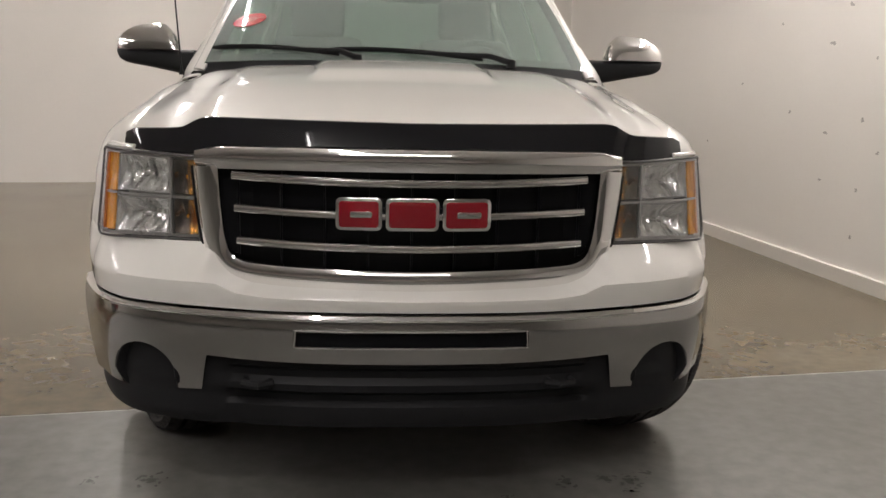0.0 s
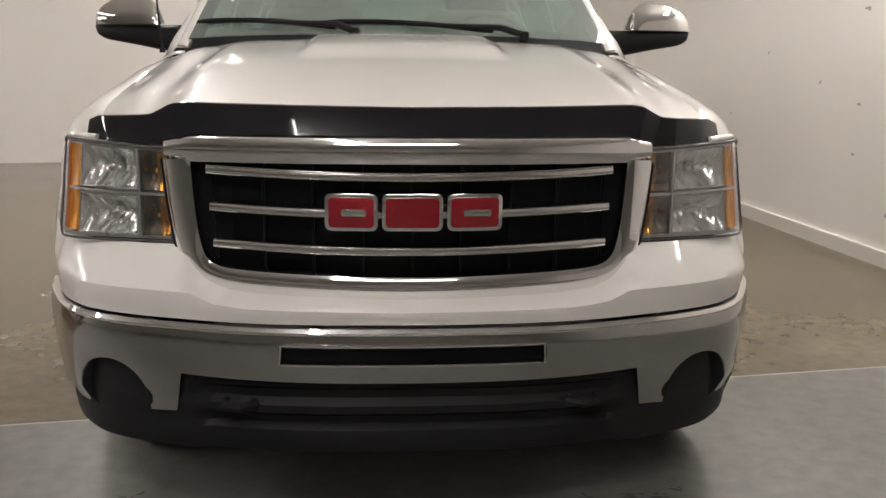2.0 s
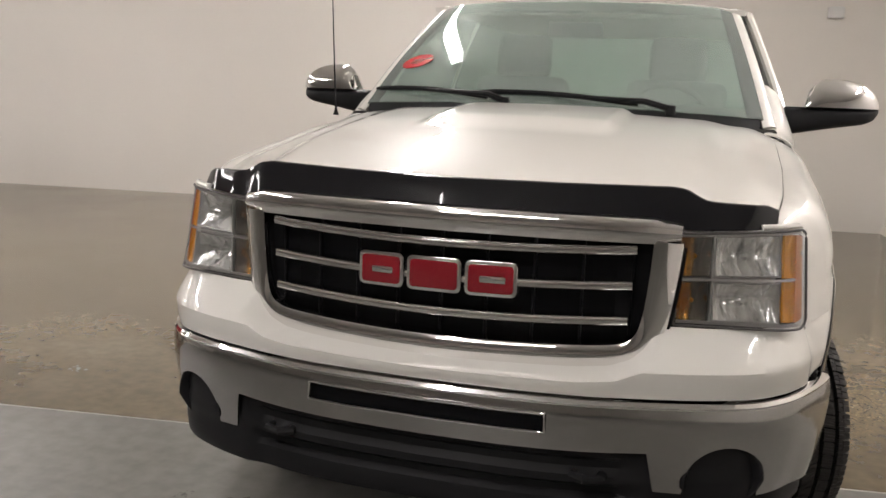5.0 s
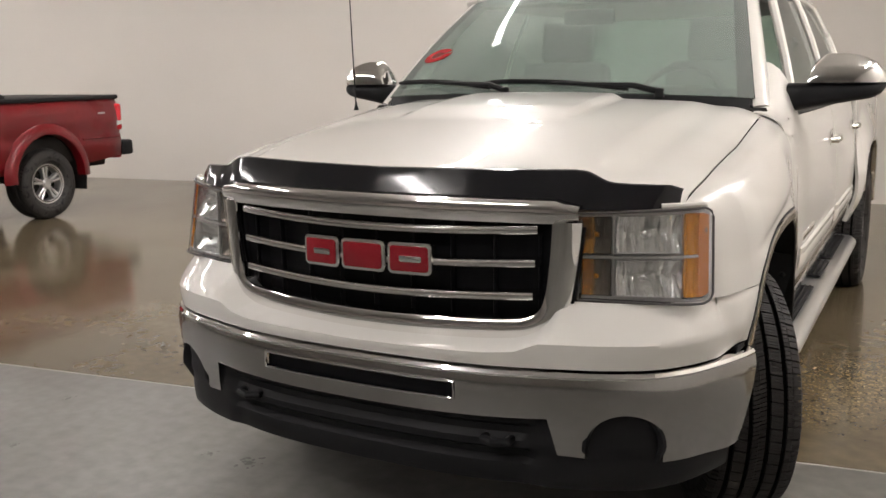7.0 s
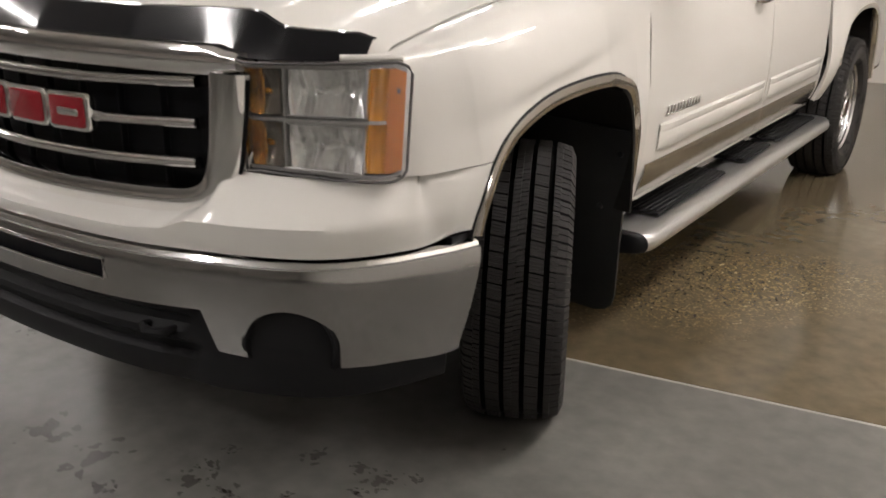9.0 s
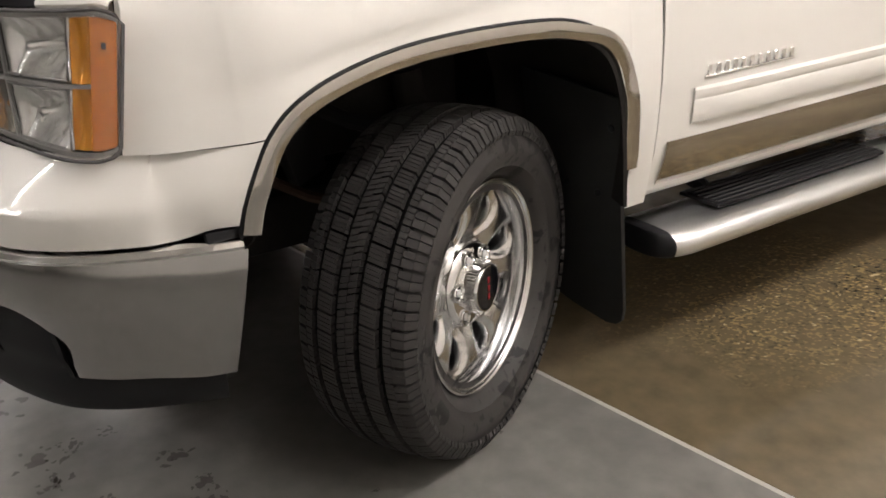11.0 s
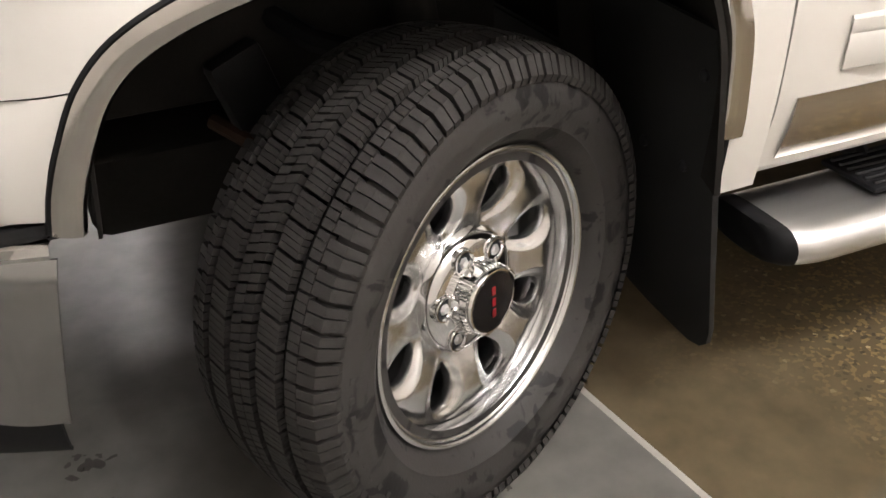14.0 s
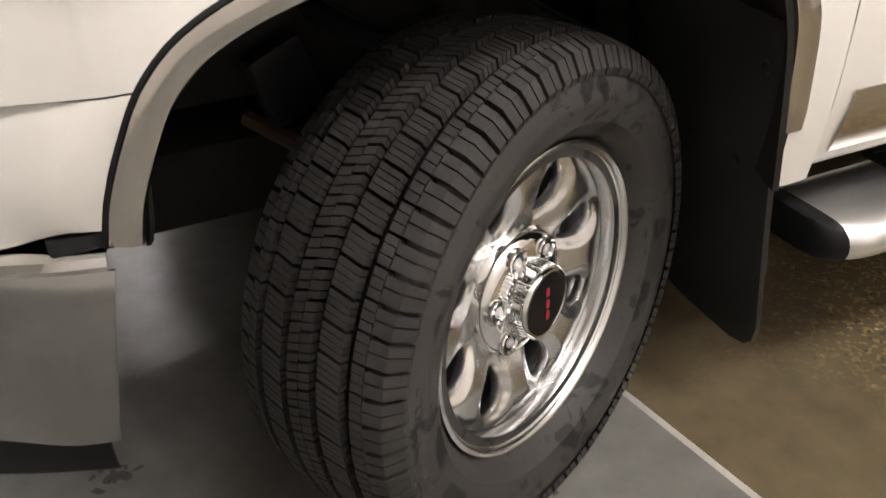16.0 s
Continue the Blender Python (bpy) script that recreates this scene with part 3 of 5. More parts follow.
for k in range(len(PL)):
    zt = nose_top(PL[k][0]) if PL[k][1] < 0.315 else seam_z(PU[k][1]) - 0.0025
    row = []
    for v in np.linspace(0, 1, 14):
        zl = LOWZ + 0.014 * smooth(0.36, 0.44, PL[k][1])
        # an upright band below, a crease, and a slope up to the lamps and the grille
        zc = min(0.792, zt - 0.013)
        z = zl + (zc - zl) * v / CREASE if v <= CREASE else zc + (zt - zc) * (v - CREASE) / (1 - CREASE)
        w = 0.02 * min(1.0, v / CREASE) + 0.98 * max(0.0, (v - CREASE) / (1 - CREASE)) ** 1.12
        bulge = (0.010 * math.sin(0.5 * math.pi * min(1, v / CREASE)) * (1 - max(0.0, (v - CREASE) / (1 - CREASE)) ** 2)) * (1 - smooth(0.93, 1.0, abs(PL[k][0])))
        x, y = PL[k] * (1 - w) + PU[k] * w + NL[k] * (bulge - 0.006 - 0.004 * smooth(0.30, 0.40, PL[k][1]))
        row.append((x, y, z))
    nose.append(row)
# behind the lamps the panel runs out on to the flared arch
ends = [nose[-1][v][1] for v in range(14)]
for k, row in enumerate(nose):
    t = smooth(0.30, 0.485, PL[k][1])
    if t > 0:
        for v, (x, y, z) in enumerate(row):
            ay = lerp(z, [(0.716, 0.484), (0.77, 0.496), (0.83, 0.520), (0.893, 0.556)])
            y2 = y + t * t * (ay - ends[v])
            swell = 0.018 * max(0.0, math.sin(math.pi * t ** 1.4)) * max(0.0, math.sin(math.pi * v / 13)) ** 0.6
            row[v] = (x * (1 - t) + t * math.copysign(side_x(y2, z) + arch_flare(y2, z, ARCH), x) + math.copysign(swell, x), y2, z)
part("nose_panel", shell("nose_panel", nose, 0.006, M["paint"]), truck)


# grille
def gy(x):
    return 0.035 + 0.285 * x * x


def frame_bar(name, line, width, depth, mtl):
    """A flat moulding with a crowned front along a line of (x, z) on the grille's face; width is across the line."""
    pts = np.asarray(line, float)
    d = np.gradient(pts, axis=0)
    d /= np.linalg.norm(d, axis=1, keepdims=True)
    nn = np.c_[-d[:, 1], d[:, 0]]
    rows = []
    for k, (p, q) in enumerate(zip(pts, nn)):
        w = width[k] if hasattr(width, "__len__") else width
        rows.append([(p[0] + q[0] * w * (u - 0.5), gy(p[0] + q[0] * w * (u - 0.5)) - dy, p[1] + q[1] * w * (u - 0.5)) for u, dy in ((0, -0.03), (0, 0.35 * depth), (0.06, 0.7 * depth), (0.25, 0.95 * depth), (0.5, depth), (0.75, 0.95 * depth), (0.94, 0.7 * depth), (1, 0.35 * depth), (1, -0.03))])
    return loft(name, rows, mtl)


grille = part("grille", rbox("grille", (1.10, 0.02, 0.30), M["dark"], 0.004, 1, (0, 0.16, 0.965)), truck, "black grille with three chrome bars in a chrome frame")
top_line = [(x, 1.137 - 0.006 * (x / 0.6) ** 2) for x in np.linspace(-0.618, 0.618, 60)]
w_top = [0.068 if 3 <= k <= 56 else 0.040 + 0.0075 * min(k, 59 - k) for k in range(60)]
part("top_bar", frame_bar("top_bar", top_line, w_top, 0.028, M["chrome"]), grille, "broad chrome top bar")
u_line = spline([(-0.587, 1.108), (-0.579, 1.00), (-0.566, 0.90), (-0.545, 0.846), (-0.505, 0.816), (-0.43, 0.804), (-0.2, 0.797), (0, 0.795), (0.2, 0.797), (0.43, 0.803), (0.505, 0.815), (0.545, 0.846), (0.566, 0.90), (0.579, 1.00), (0.587, 1.108)], 140)
w_u = [lerp(z, [(0.795, 0.064), (0.83, 0.066), (0.88, 0.072), (1.1, 0.080)]) for x, z in u_line]
part("frame", frame_bar("frame", u_line, w_u, 0.03, M["chrome"]), grille, "chrome surround")
d_ = np.gradient(u_line, axis=0)
d_ /= np.linalg.norm(d_, axis=1, keepdims=True)
gap = u_line + np.c_[d_[:, 1], -d_[:, 0]] * (np.array(w_u)[:, None] / 2 + 0.0025)
part("frame_gap", tube("frame_gap", [(x, gy(x) - 0.006, z) for x, z in gap[::3]], 0.0045, M["dark"], 6), grille, "dark gap round the surround")
for z, hx in ((1.083, 0.512), (0.990, 0.506), (0.897, 0.500)):
    line = [(x, z - 0.010 + 0.010 * (x / 0.5) ** 2) for x in np.linspace(-hx, hx, 50)]
    part("bar", frame_bar("bar", line, 0.027, 0.020, M["chrome"]), grille)
# dark uprights behind the bars
for x in np.linspace(-0.5, 0.5, 9):
    part("upright", rbox("upright", (0.006, 0.02, 0.29), M["dark"], 0.002, 1, (x, gy(x) + 0.04, 0.965)), grille)
back = [[(x, gy(x) + 0.055, z) for z in (0.80, 1.12)] for x in np.linspace(-0.57, 0.57, 24)]
part("grille_back", shell("grille_back", back, 0.004, M["dark"]), grille)

# emblem: three plain red blocks in chrome rims
emblem = part("emblem", rbox("emblem_base", (0.40, 0.02, 0.03), M["dark"], 0.004, 1, (0, 0.035, 0.99)), truck, "emblem of three red enamel blocks rimmed in chrome")


def block_outline(x0, x1, z0, z1, r):
    out = []
    for cx, cz, a0 in ((x1 - r, z1 - r, 0), (x0 + r, z1 - r, 90), (x0 + r, z0 + r, 180), (x1 - r, z0 + r, 270)):
        out += [(cx + r * math.cos(radians(a0 + a)), cz + r * math.sin(radians(a0 + a))) for a in (0, 30, 60, 90)]
    return out


for x0, x1 in ((-0.218, -0.086), (-0.078, 0.074), (0.082, 0.222)):
    o = block_outline(x0, x1, 0.942, 1.037, 0.016)
    b = part("block", prism("block", o, 0.024, M["chrome"], lambda u, v, w: (u, gy(u) - 0.006 - w, v), 0.005), emblem, "chrome rim")
    i = block_outline(x0 + 0.010, x1 - 0.010, 0.952, 1.027, 0.010)
    if x0 < -0.1 or x0 > 0.05:
        part("slot", prism("slot", block_outline(x0 + 0.042, x1 - 0.030, 0.981, 0.998, 0.004), 0.003, M["chrome"], lambda u, v, w: (u, gy(u) - 0.0335 - w, v), 0.001), b, "bright bar across the block")
    part("inlay", prism("inlay", i, 0.005, M["red_enamel"], lambda u, v, w: (u, gy(u) - 0.029 - w, v), 0.002), b, "red enamel inlay")

# hood
SH = [(0.30, 0.848), (0.5, 0.856), (0.9, 0.862), (1.3, 0.850), (1.52, 0.838)]  # half width of the hood along it
HOOD_LINE = np.polyfit((0.05, 0.12, 0.22, 0.30, 0.42, 0.6, 0.8, 1.05, 1.4, 1.6), (1.175, 1.205, 1.236, 1.258, 1.287, 1.318, 1.342, 1.362, 1.385, 1.392), 5)


def hood_z(x, y):
    a = abs(x)
    zc = float(np.polyval(HOOD_LINE, min(y, 1.62)))
    crown = -0.020 * (a / 0.6) ** 2
    step = -(0.036 - 0.006 * smooth(0.4, 1.5, y)) * smooth(0.585, 0.70, a) * (1 - 0.6 * smooth(0.9, 1.42, y))
    outer = -0.030 * smooth(0.74, 0.88, a) - 0.012 * smooth(0.6, 0.3, y) * smooth(0.65, 0.85, a)
    dome = 0.020 * smooth(0.34, 0.30, a) * smooth(0.74, 0.96, y)
    return zc + crown + step + outer + dome


def shield_foot(x):
    return lerp(abs(x), [(0, 0.055), (0.3, 0.080), (0.6, 0.148), (0.7, 0.175), (0.79, 0.222), (0.85, 0.275)])


def shield_top(x):
    return shield_foot(x) + lerp(abs(x), [(0, 0.050), (0.6, 0.048), (0.7, 0.042), (0.85, 0.030)])


hood = []
for u in np.linspace(-1, 1, 91):
    row = []
    for v in np.linspace(0, 1, 40):
        hw = lerp(0.3 + v * 1.2, SH)
        x = u * hw
        y0, y1 = shield_top(x) + 0.012, 1.36 + 0.13 * (abs(x) / 0.85) ** 2.2
        y = y0 + (y1 - y0) * v
        z = hood_z(x, y) - 0.030 * smooth(0.04, 0.0, v)
        row.append((x, y, z))
    hood.append(row)
part("hood", shell("hood", hood, 0.006, M["paint"]), truck, "white hood with a raised centre and low dome")

# hood shield: tinted band in front of the hood's edge
shield = []
for u in np.linspace(-1, 1, 121):
    x = u * 0.850
    a = abs(x)
    yt = shield_top(x)
    zt = lerp(a, [(0, 1.236), (0.3, 1.238), (0.58, 1.240), (0.615, 1.236), (0.645, 1.219), (0.67, 1.207), (0.72, 1.203), (0.82, 1.198), (0.85, 1.185)])
    zb = lerp(a, [(0, 1.166), (0.5, 1.160), (0.60, 1.152), (0.625, 1.138), (0.85, 1.142)])
    yb = shield_foot(x)
    row = []
    for v in np.linspace(0, 1, 9):
        y = yb + (yt - yb) * v - 0.0015 * math.sin(math.pi * v)
        row.append((x, y, zb + (zt - zb) * v))
    row.append((x, yt + 0.012, zt + 0.002))
    shield.append(row)
part("hood_shield", shell("hood_shield", shield, 0.004, M["black_gloss"]), truck, "glossy black acrylic hood shield")

# engine bay and cab floor: dark body behind the panels
part("inner_body", rbox("inner_body", (1.06, 1.05, 0.52), M["under"], 0.05, 2, (0, 0.78, 0.91)), truck)
part("radiator_support", rbox("radiator_support", (1.50, 0.12, 0.44), M["under"], 0.05, 2, (0, 0.36, 0.875)), truck)
part("inner_tray", rbox("inner_tray", (1.60, 1.0, 0.03), M["under"], 0.01, 1, (0, 0.90, 1.12)), truck)
part("chassis", rbox("chassis", (0.95, 5.0, 0.16), M["under"], 0.03, 2, (0, 3.0, 0.50)), truck)
part("subframe", rbox("subframe", (0.70, 0.50, 0.14), M["under"], 0.04, 2, (0, 1.08, 0.47)), truck)
part("cab_floor", rbox("cab_floor", (1.78, 2.5, 0.05), M["under"], 0.02, 2, (0, 2.78, 0.56)), truck)
part("firewall", rbox("firewall", (1.72, 0.05, 0.72), M["under"], 0.01, 1, (0, 1.50, 0.98)), truck)

# fenders
def fender_section(y, zlow, n):
    xs_ = lerp(y, SH) + 0.0028
    zs = hood_z(xs_, y) - 0.004
    b = smooth(0.38, 0.58, y) * smooth(1.60, 1.15, y)  # the crown over the wheel
    top = [(xs_, zs), (xs_ + 0.038, zs - 0.008 + 0.014 * b), (side_x(y, zs - 0.07) - 0.012 + 0.030 * b, zs - 0.045 + 0.022 * b), (side_x(y, zs - 0.14) + 0.006 + 0.024 * b, zs - 0.115 + 0.018 * b), (side_x(y, zs - 0.2) + 0.012 * b, zs - 0.19)]
    zmid = top[-1][1]
    rest = [(side_x(y, z), z) for z in np.linspace(zmid, zlow, 6)[1:]] if zlow < zmid else []
    c = bezier(top + rest, 4 * n)
    if not rest:
        c = c[c[:, 1] >= min(zlow, zs - 0.006)]
    s = np.r_[0, np.cumsum(np.linalg.norm(np.diff(c, axis=0), axis=1))]
    w = np.linspace(0, s[-1], n)
    return np.stack([np.interp(w, s, c[:, 0]), np.interp(w, s, c[:, 1])], 1)


def fender(sx):
    ys = sorted(set([0.305, 0.32, 0.335, 0.355, 0.3555, 0.37, 0.385, 0.40, 0.42, 0.44, 0.46, 0.475] + [float(p[0]) for p in ARCH] + [1.49, 1.51, 1.53, 1.55, 1.569]))
    rows = []
    for y in ys:
        if y < 0.484:
            low = lerp(y, [(0.305, 1.152), (0.335, 1.152), (0.355, 1.146), (0.3555, 0.8855), (0.42, 0.8865), (0.484, 0.889)])
        elif y > 1.474:
            low = 0.50
        else:
            low = max(lerp(y, [tuple(p) for p in ARCH]), seam_z(y) if y < 0.56 else 0)
        c = fender_section(y, low, 26)
        rows.append([(sx * (x + arch_flare(y, z, ARCH)), y - (lean_y(y, z) if y > 0.3552 else 0), z) for x, z in c])
    return shell("fender", rows, -0.006 * sx, M["paint"])


for sx in (1, -1):
    part("fender", fender(sx), truck)
    # stainless arch trim
    trim_rows = []
    d = np.gradient(ARCH, axis=0)
    d /= np.linalg.norm(d, axis=1, keepdims=True)
    nn = np.c_[-d[:, 1], d[:, 0]]
    for p, q in zip(ARCH, nn):
        p = p + q * 0.024 * smooth(1.28, 1.45, p[0])
        trim_rows.append([(sx * (side_x(*(p + q * o)) + flare_at(p[0]) + dx), *(p + q * o)) for o, dx in ((0.012, 0.001), (0.011, 0.006), (0.0, 0.007), (-0.012, 0.006), (-0.024, 0.002), (-0.030, -0.010), (-0.030, -0.020))])
    trim_rows = [r for r in trim_rows if not (r[2][1] > 1.3 and r[2][2] < 0.60)]
    part("arch_trim", shell("arch_trim", trim_rows, -0.002 * sx, M["steel"]), truck, "polished stainless wheel arch trim")
    seal = tube("arch_seal", [(sx * (side_x(*(p + q * 0.013)) + flare_at(p[0]) - 0.002), *(p + q * 0.013)) for p, q in zip(ARCH, nn)], 0.0048, M["black"], 6)
    part("arch_seal", seal, truck)
    ragged = [(0.575, 0.90), (0.575, 0.655), (0.62, 0.640), (0.655, 0.668), (0.70, 0.650), (0.735, 0.622), (0.765, 0.618), (0.80, 0.655), (0.83, 0.690), (0.855, 0.668), (0.885, 0.640), (0.915, 0.662), (0.945, 0.700), (0.960, 0.90)]
    part("splash_shield", prism("splash_shield", ragged, 0.006, M["under"], lambda u, v, w: (sx * u, 0.545 + w - 0.10 * (0.9 - v), v), 0.001), truck, "ragged black liner edge")
    part("bumper_bracket", rbox("bumper_bracket", (0.020, 0.085, 0.024), M["black"], 0.004, 2, (sx * 0.985, 0.452, 0.718)), truck)
    # small stainless strip on the fender's foot, before the door
    strip = [[(sx * (side_x(y, z) + 0.0075 - 0.012 * smooth(0.64, 0.52, z)), y, z) for z in np.linspace(0.515, 0.655, 8)] for y in np.linspace(1.527, 1.562, 4)]
    part("fender_strip", shell("fender_strip", strip, 0.002 * sx, M["steel"]), truck, "narrow polished stainless strip")
    # wheel house
    house = []
    for p, q in zip(ARCH, nn):
        house.append([(sx * x, *(p + q * (o - 0.012))) for x, o in ((0.995, -0.012), (0.93, 0.01), (0.80, 0.03), (0.62, 0.03), (0.50, -0.02))])
    part("wheel_house", shell("wheel_house", house, -0.01 * sx, M["under"]), truck)
    part("rear_liner", rbox("rear_liner", (0.46, 0.012, 0.50), M["under"], 0.004, 1, (sx * 0.70, 1.505, 0.73)), truck)

# headlamps
HL = spline([(0.612, 0.142), (0.70, 0.172), (0.79, 0.215), (0.855, 0.252), (0.894, 0.286), (0.914, 0.317), (0.925, 0.345)], 60)
HN = plan_normals(HL)


def lamp_zt(s):
    return lerp(s, [(0, 1.130), (0.6, 1.137), (0.9, 1.140), (0.97, 1.130), (1, 1.112)])


def lamp_zb(s):
    return lerp(s, [(0, 0.889), (0.7, 0.886), (0.9, 0.884), (0.97, 0.890), (1, 0.905)])


def lamp_lean(s, f):
    """The lamp's face leans forward towards its foot."""
    return np.array((0.016, -0.043)) * smooth(0.05, 0.9, s) * (1 - f)


def lamp_sheet(name, s0, s1, f0, f1, off, sx, mtl, thick=0.004, crown=0.0, n=24, flute=0.0):
    """A sheet of the lamp between fractions of its length and height, set off from its face."""
    rows = []
    for s in np.linspace(s0, s1, n):
        k = s * (len(HL) - 1)
        i = min(int(k), len(HL) - 2)
        p = HL[i] + (HL[i + 1] - HL[i]) * (k - i)
        q = HN[i]
        zb, zt = lamp_zb(s), lamp_zt(s)
        row = []
        for f in np.linspace(f0, f1, 8):
            c = crown * (1 - (2 * (s - s0) / (s1 - s0) - 1) ** 2) * (1 - (2 * (f - f0) / (f1 - f0) - 1) ** 2)
            x, y = p + lamp_lean(s, f) + q * (off - 0.004 + c + flute * math.sin(95 * s) * (0.4 + 0.6 * abs(math.sin(9 * f))))
            row.append((sx * x, y, zb + (zt - zb) * f))
        rows.append(row)
    return shell(name, rows, thick * sx, mtl)


for sx in (1, -1):
    lamp = part("headlamp", lamp_sheet("headlamp", 0, 1, 0.0, 1.0, -0.075, sx, M["lamp_grey"], 0.01), truck, "headlamp with clear lens, two stacked reflectors and amber corner")
    part("lens", lamp_sheet("lens", 0.01, 0.99, 0.02, 0.98, 0.004, sx, M["lens"], 0.003, n=40), lamp, "clear moulded lens")
    # dark edge round the lens
    edge = []
    for s in np.linspace(0, 1, 40):
        k = s * (len(HL) - 1)
        i = min(int(k), len(HL) - 2)
        edge.append((s, HL[i] + (HL[i + 1] - HL[i]) * (k - i) + HN[i] * 0.002))
    loop = [(sx * (p + lamp_lean(s, 0))[0], (p + lamp_lean(s, 0))[1], lamp_zb(s)) for s, p in edge] + [(sx * p[0], p[1], lamp_zt(s)) for s, p in edge[::-1]]
    part("seal", tube("seal", loop + loop[:1], 0.0036, M["lamp_dark"], 8), lamp)
    for f0, f1 in ((0.018, 0.05), (0.955, 0.985)):
        part("lens_edge", lamp_sheet("lens_edge", 0.02, 0.98, f0, f1, -0.002, sx, M["lamp_grey"], 0.004, n=40), lamp, "grey rim inside the lens")
    for f0, f1 in ((0.53, 0.95), (0.05, 0.46)):
        part("reflector", lamp_sheet("reflector", 0.265, 0.735, f0, f1, -0.012, sx, M["reflector"], 0.003, -0.062, 72, 0.005), lamp, "ribbed mirror reflector")
        part("inner_reflector", lamp_sheet("inner_reflector", 0.105, 0.225, f0, f1, -0.012, sx, M["smoke"], 0.003, -0.03, 40, 0.003), lamp, "small smoked reflector")
        part("inner_amber", lamp_sheet("inner_amber", 0.03, 0.105, f0, f1, -0.010, sx, M["amber_bowl"], 0.003, -0.02, 40, 0.004), lamp, "narrow amber-tinted reflector")
        k = int(0.13 * 59)
        part("bulb", lathe("bulb", [(-0.010, 0.0), (-0.008, 0.005), (0.0, 0.007), (0.008, 0.005), (0.010, 0.0)], M["amber"], 14), lamp, "amber bulb", m=pose(sx * (HL[k][0] - HN[k][0] * 0.03), HL[k][1] - HN[k][1] * 0.03, (lamp_zb(0) + (lamp_zt(0) - lamp_zb(0)) * (f0 + f1) / 2)))
        k = int(0.50 * 59)
        part("bulb", lathe("bulb", [(-0.035, 0.0), (-0.03, 0.010), (0.0, 0.014), (0.03, 0.014), (0.034, 0.0)], M["reflector"], 14), lamp, "small headlamp bulb in its cap", m=pose(sx * (HL[k][0] - HN[k][0] * 0.035), HL[k][1] - HN[k][1] * 0.035, (lamp_zb(0.5) + (lamp_zt(0.5) - lamp_zb(0.5)) * (f0 + f1) / 2), 0, 0, 90))
        # bezel round each reflector
        ring = []
        for s, f in [(0.265, f0), (0.5, f0), (0.735, f0), (0.735, f1), (0.5, f1), (0.265, f1), (0.265, f0)]:
            k = int(s * 59)
            o_ = lamp_lean(s, f) - HN[k] * 0.012
            ring.append((sx * (HL[k][0] + o_[0]), HL[k][1] + o_[1], lamp_zb(s) + (lamp_zt(s) - lamp_zb(s)) * f))
        part("bezel", tube("bezel", ring, 0.003, M["lamp_grey"], 6), lamp)
    part("lamp_header", tube("lamp_header", [(sx * (HL[k][0] + HN[k][0] * -0.012), HL[k][1] + HN[k][1] * -0.012, lamp_zt(k / 59) + 0.009) for k in range(34, 58, 2)], 0.009, M["paint"], 8), truck)
    part("divider", lamp_sheet("divider", 0.03, 0.86, 0.482, 0.508, -0.002, sx, M["silver"], 0.008), lamp)
    part("post", lamp_sheet("post", 0.238, 0.248, 0.03, 0.97, -0.004, sx, M["silver"], 0.008), lamp)
    part("corner_lens", lamp_sheet("corner_lens", 0.862, 0.978, 0.065, 0.945, -0.002, sx, M["orange"], 0.006), lamp, "orange side marker")
    part("marker_dot", lamp_sheet("marker_dot", 0.915, 0.935, 0.745, 0.790, 0.0025, sx, M["lamp_dark"], 0.002, n=6), lamp, "small dark socket in the orange lens")
    for f0, f1 in ((0.065, 0.478), (0.512, 0.945)):
        part("corner_reflector", lamp_sheet("corner_reflector", 0.757, 0.860, f0, f1, -0.006, sx, M["amber"], 0.006, -0.012, 30, 0.002), lamp, "fluted amber strip")

# cab: windscreen, pillars, roof
WS_B = [(0, 1.40, 1.400), (0.4, 1.425, 1.396), (0.7, 1.475, 1.385), (0.845, 1.535, 1.372)]
WS_T = [(0, 2.02, 1.850), (0.35, 2.035, 1.845), (0.58, 2.075, 1.832), (0.675, 2.12, 1.818)]


def ws(u, v, off=0.0):
    b = np.array([lerp(abs(u), [(p[0] / 0.845, p[k]) for p in WS_B]) for k in range(3)])
    t = np.array([lerp(abs(u), [(p[0] / 0.675, p[k]) for p in WS_T]) for k in range(3)])
    p = b + (t - b) * v
    bow = math.sin(math.pi * v) * 0.022
    p += np.array([0, -0.6, 0.75]) * bow + np.array([0, -0.65, 0.76]) * off
    p[0] *= 1 if u >= 0 else -1
    return tuple(p)


windscreen = part("windscreen", shell("windscreen", [[ws(u, v) for v in np.linspace(0.0, 1, 20)] for u in np.linspace(-0.955, 0.955, 50)], 0.004, M["glass"]), truck, "green-tinted windscreen with a dark top band")
windscreen.visible_shadow = False
part("sun_band", shell("sun_band", [[ws(u, v, -0.006) for v in np.linspace(0.90, 1, 5)] for u in np.linspace(-0.955, 0.955, 40)], 0.002, M["black"]), windscreen, "dark shade band along the top")
for sx in (1, -1):
    part("glass_border", shell("glass_border", [[ws(sx * u, v, -0.005) for v in np.linspace(0, 1, 20)] for u in np.linspace(0.885, 0.957, 4)], 0.002 * -sx, M["black"]), windscreen)
part("glass_border", shell("glass_border", [[ws(u, v, -0.005) for v in np.linspace(0, 0.06, 3)] for u in np.linspace(-0.955, 0.955, 40)], 0.002, M["black"]), windscreen)

BELT = [(1.50, 1.300), (1.85, 1.298), (2.9, 1.290), (4.03, 1.285)]
ROOFL = [(2.02, 1.818), (2.2, 1.838), (2.6, 1.862), (3.2, 1.864), (3.75, 1.842), (3.95, 1.815)]


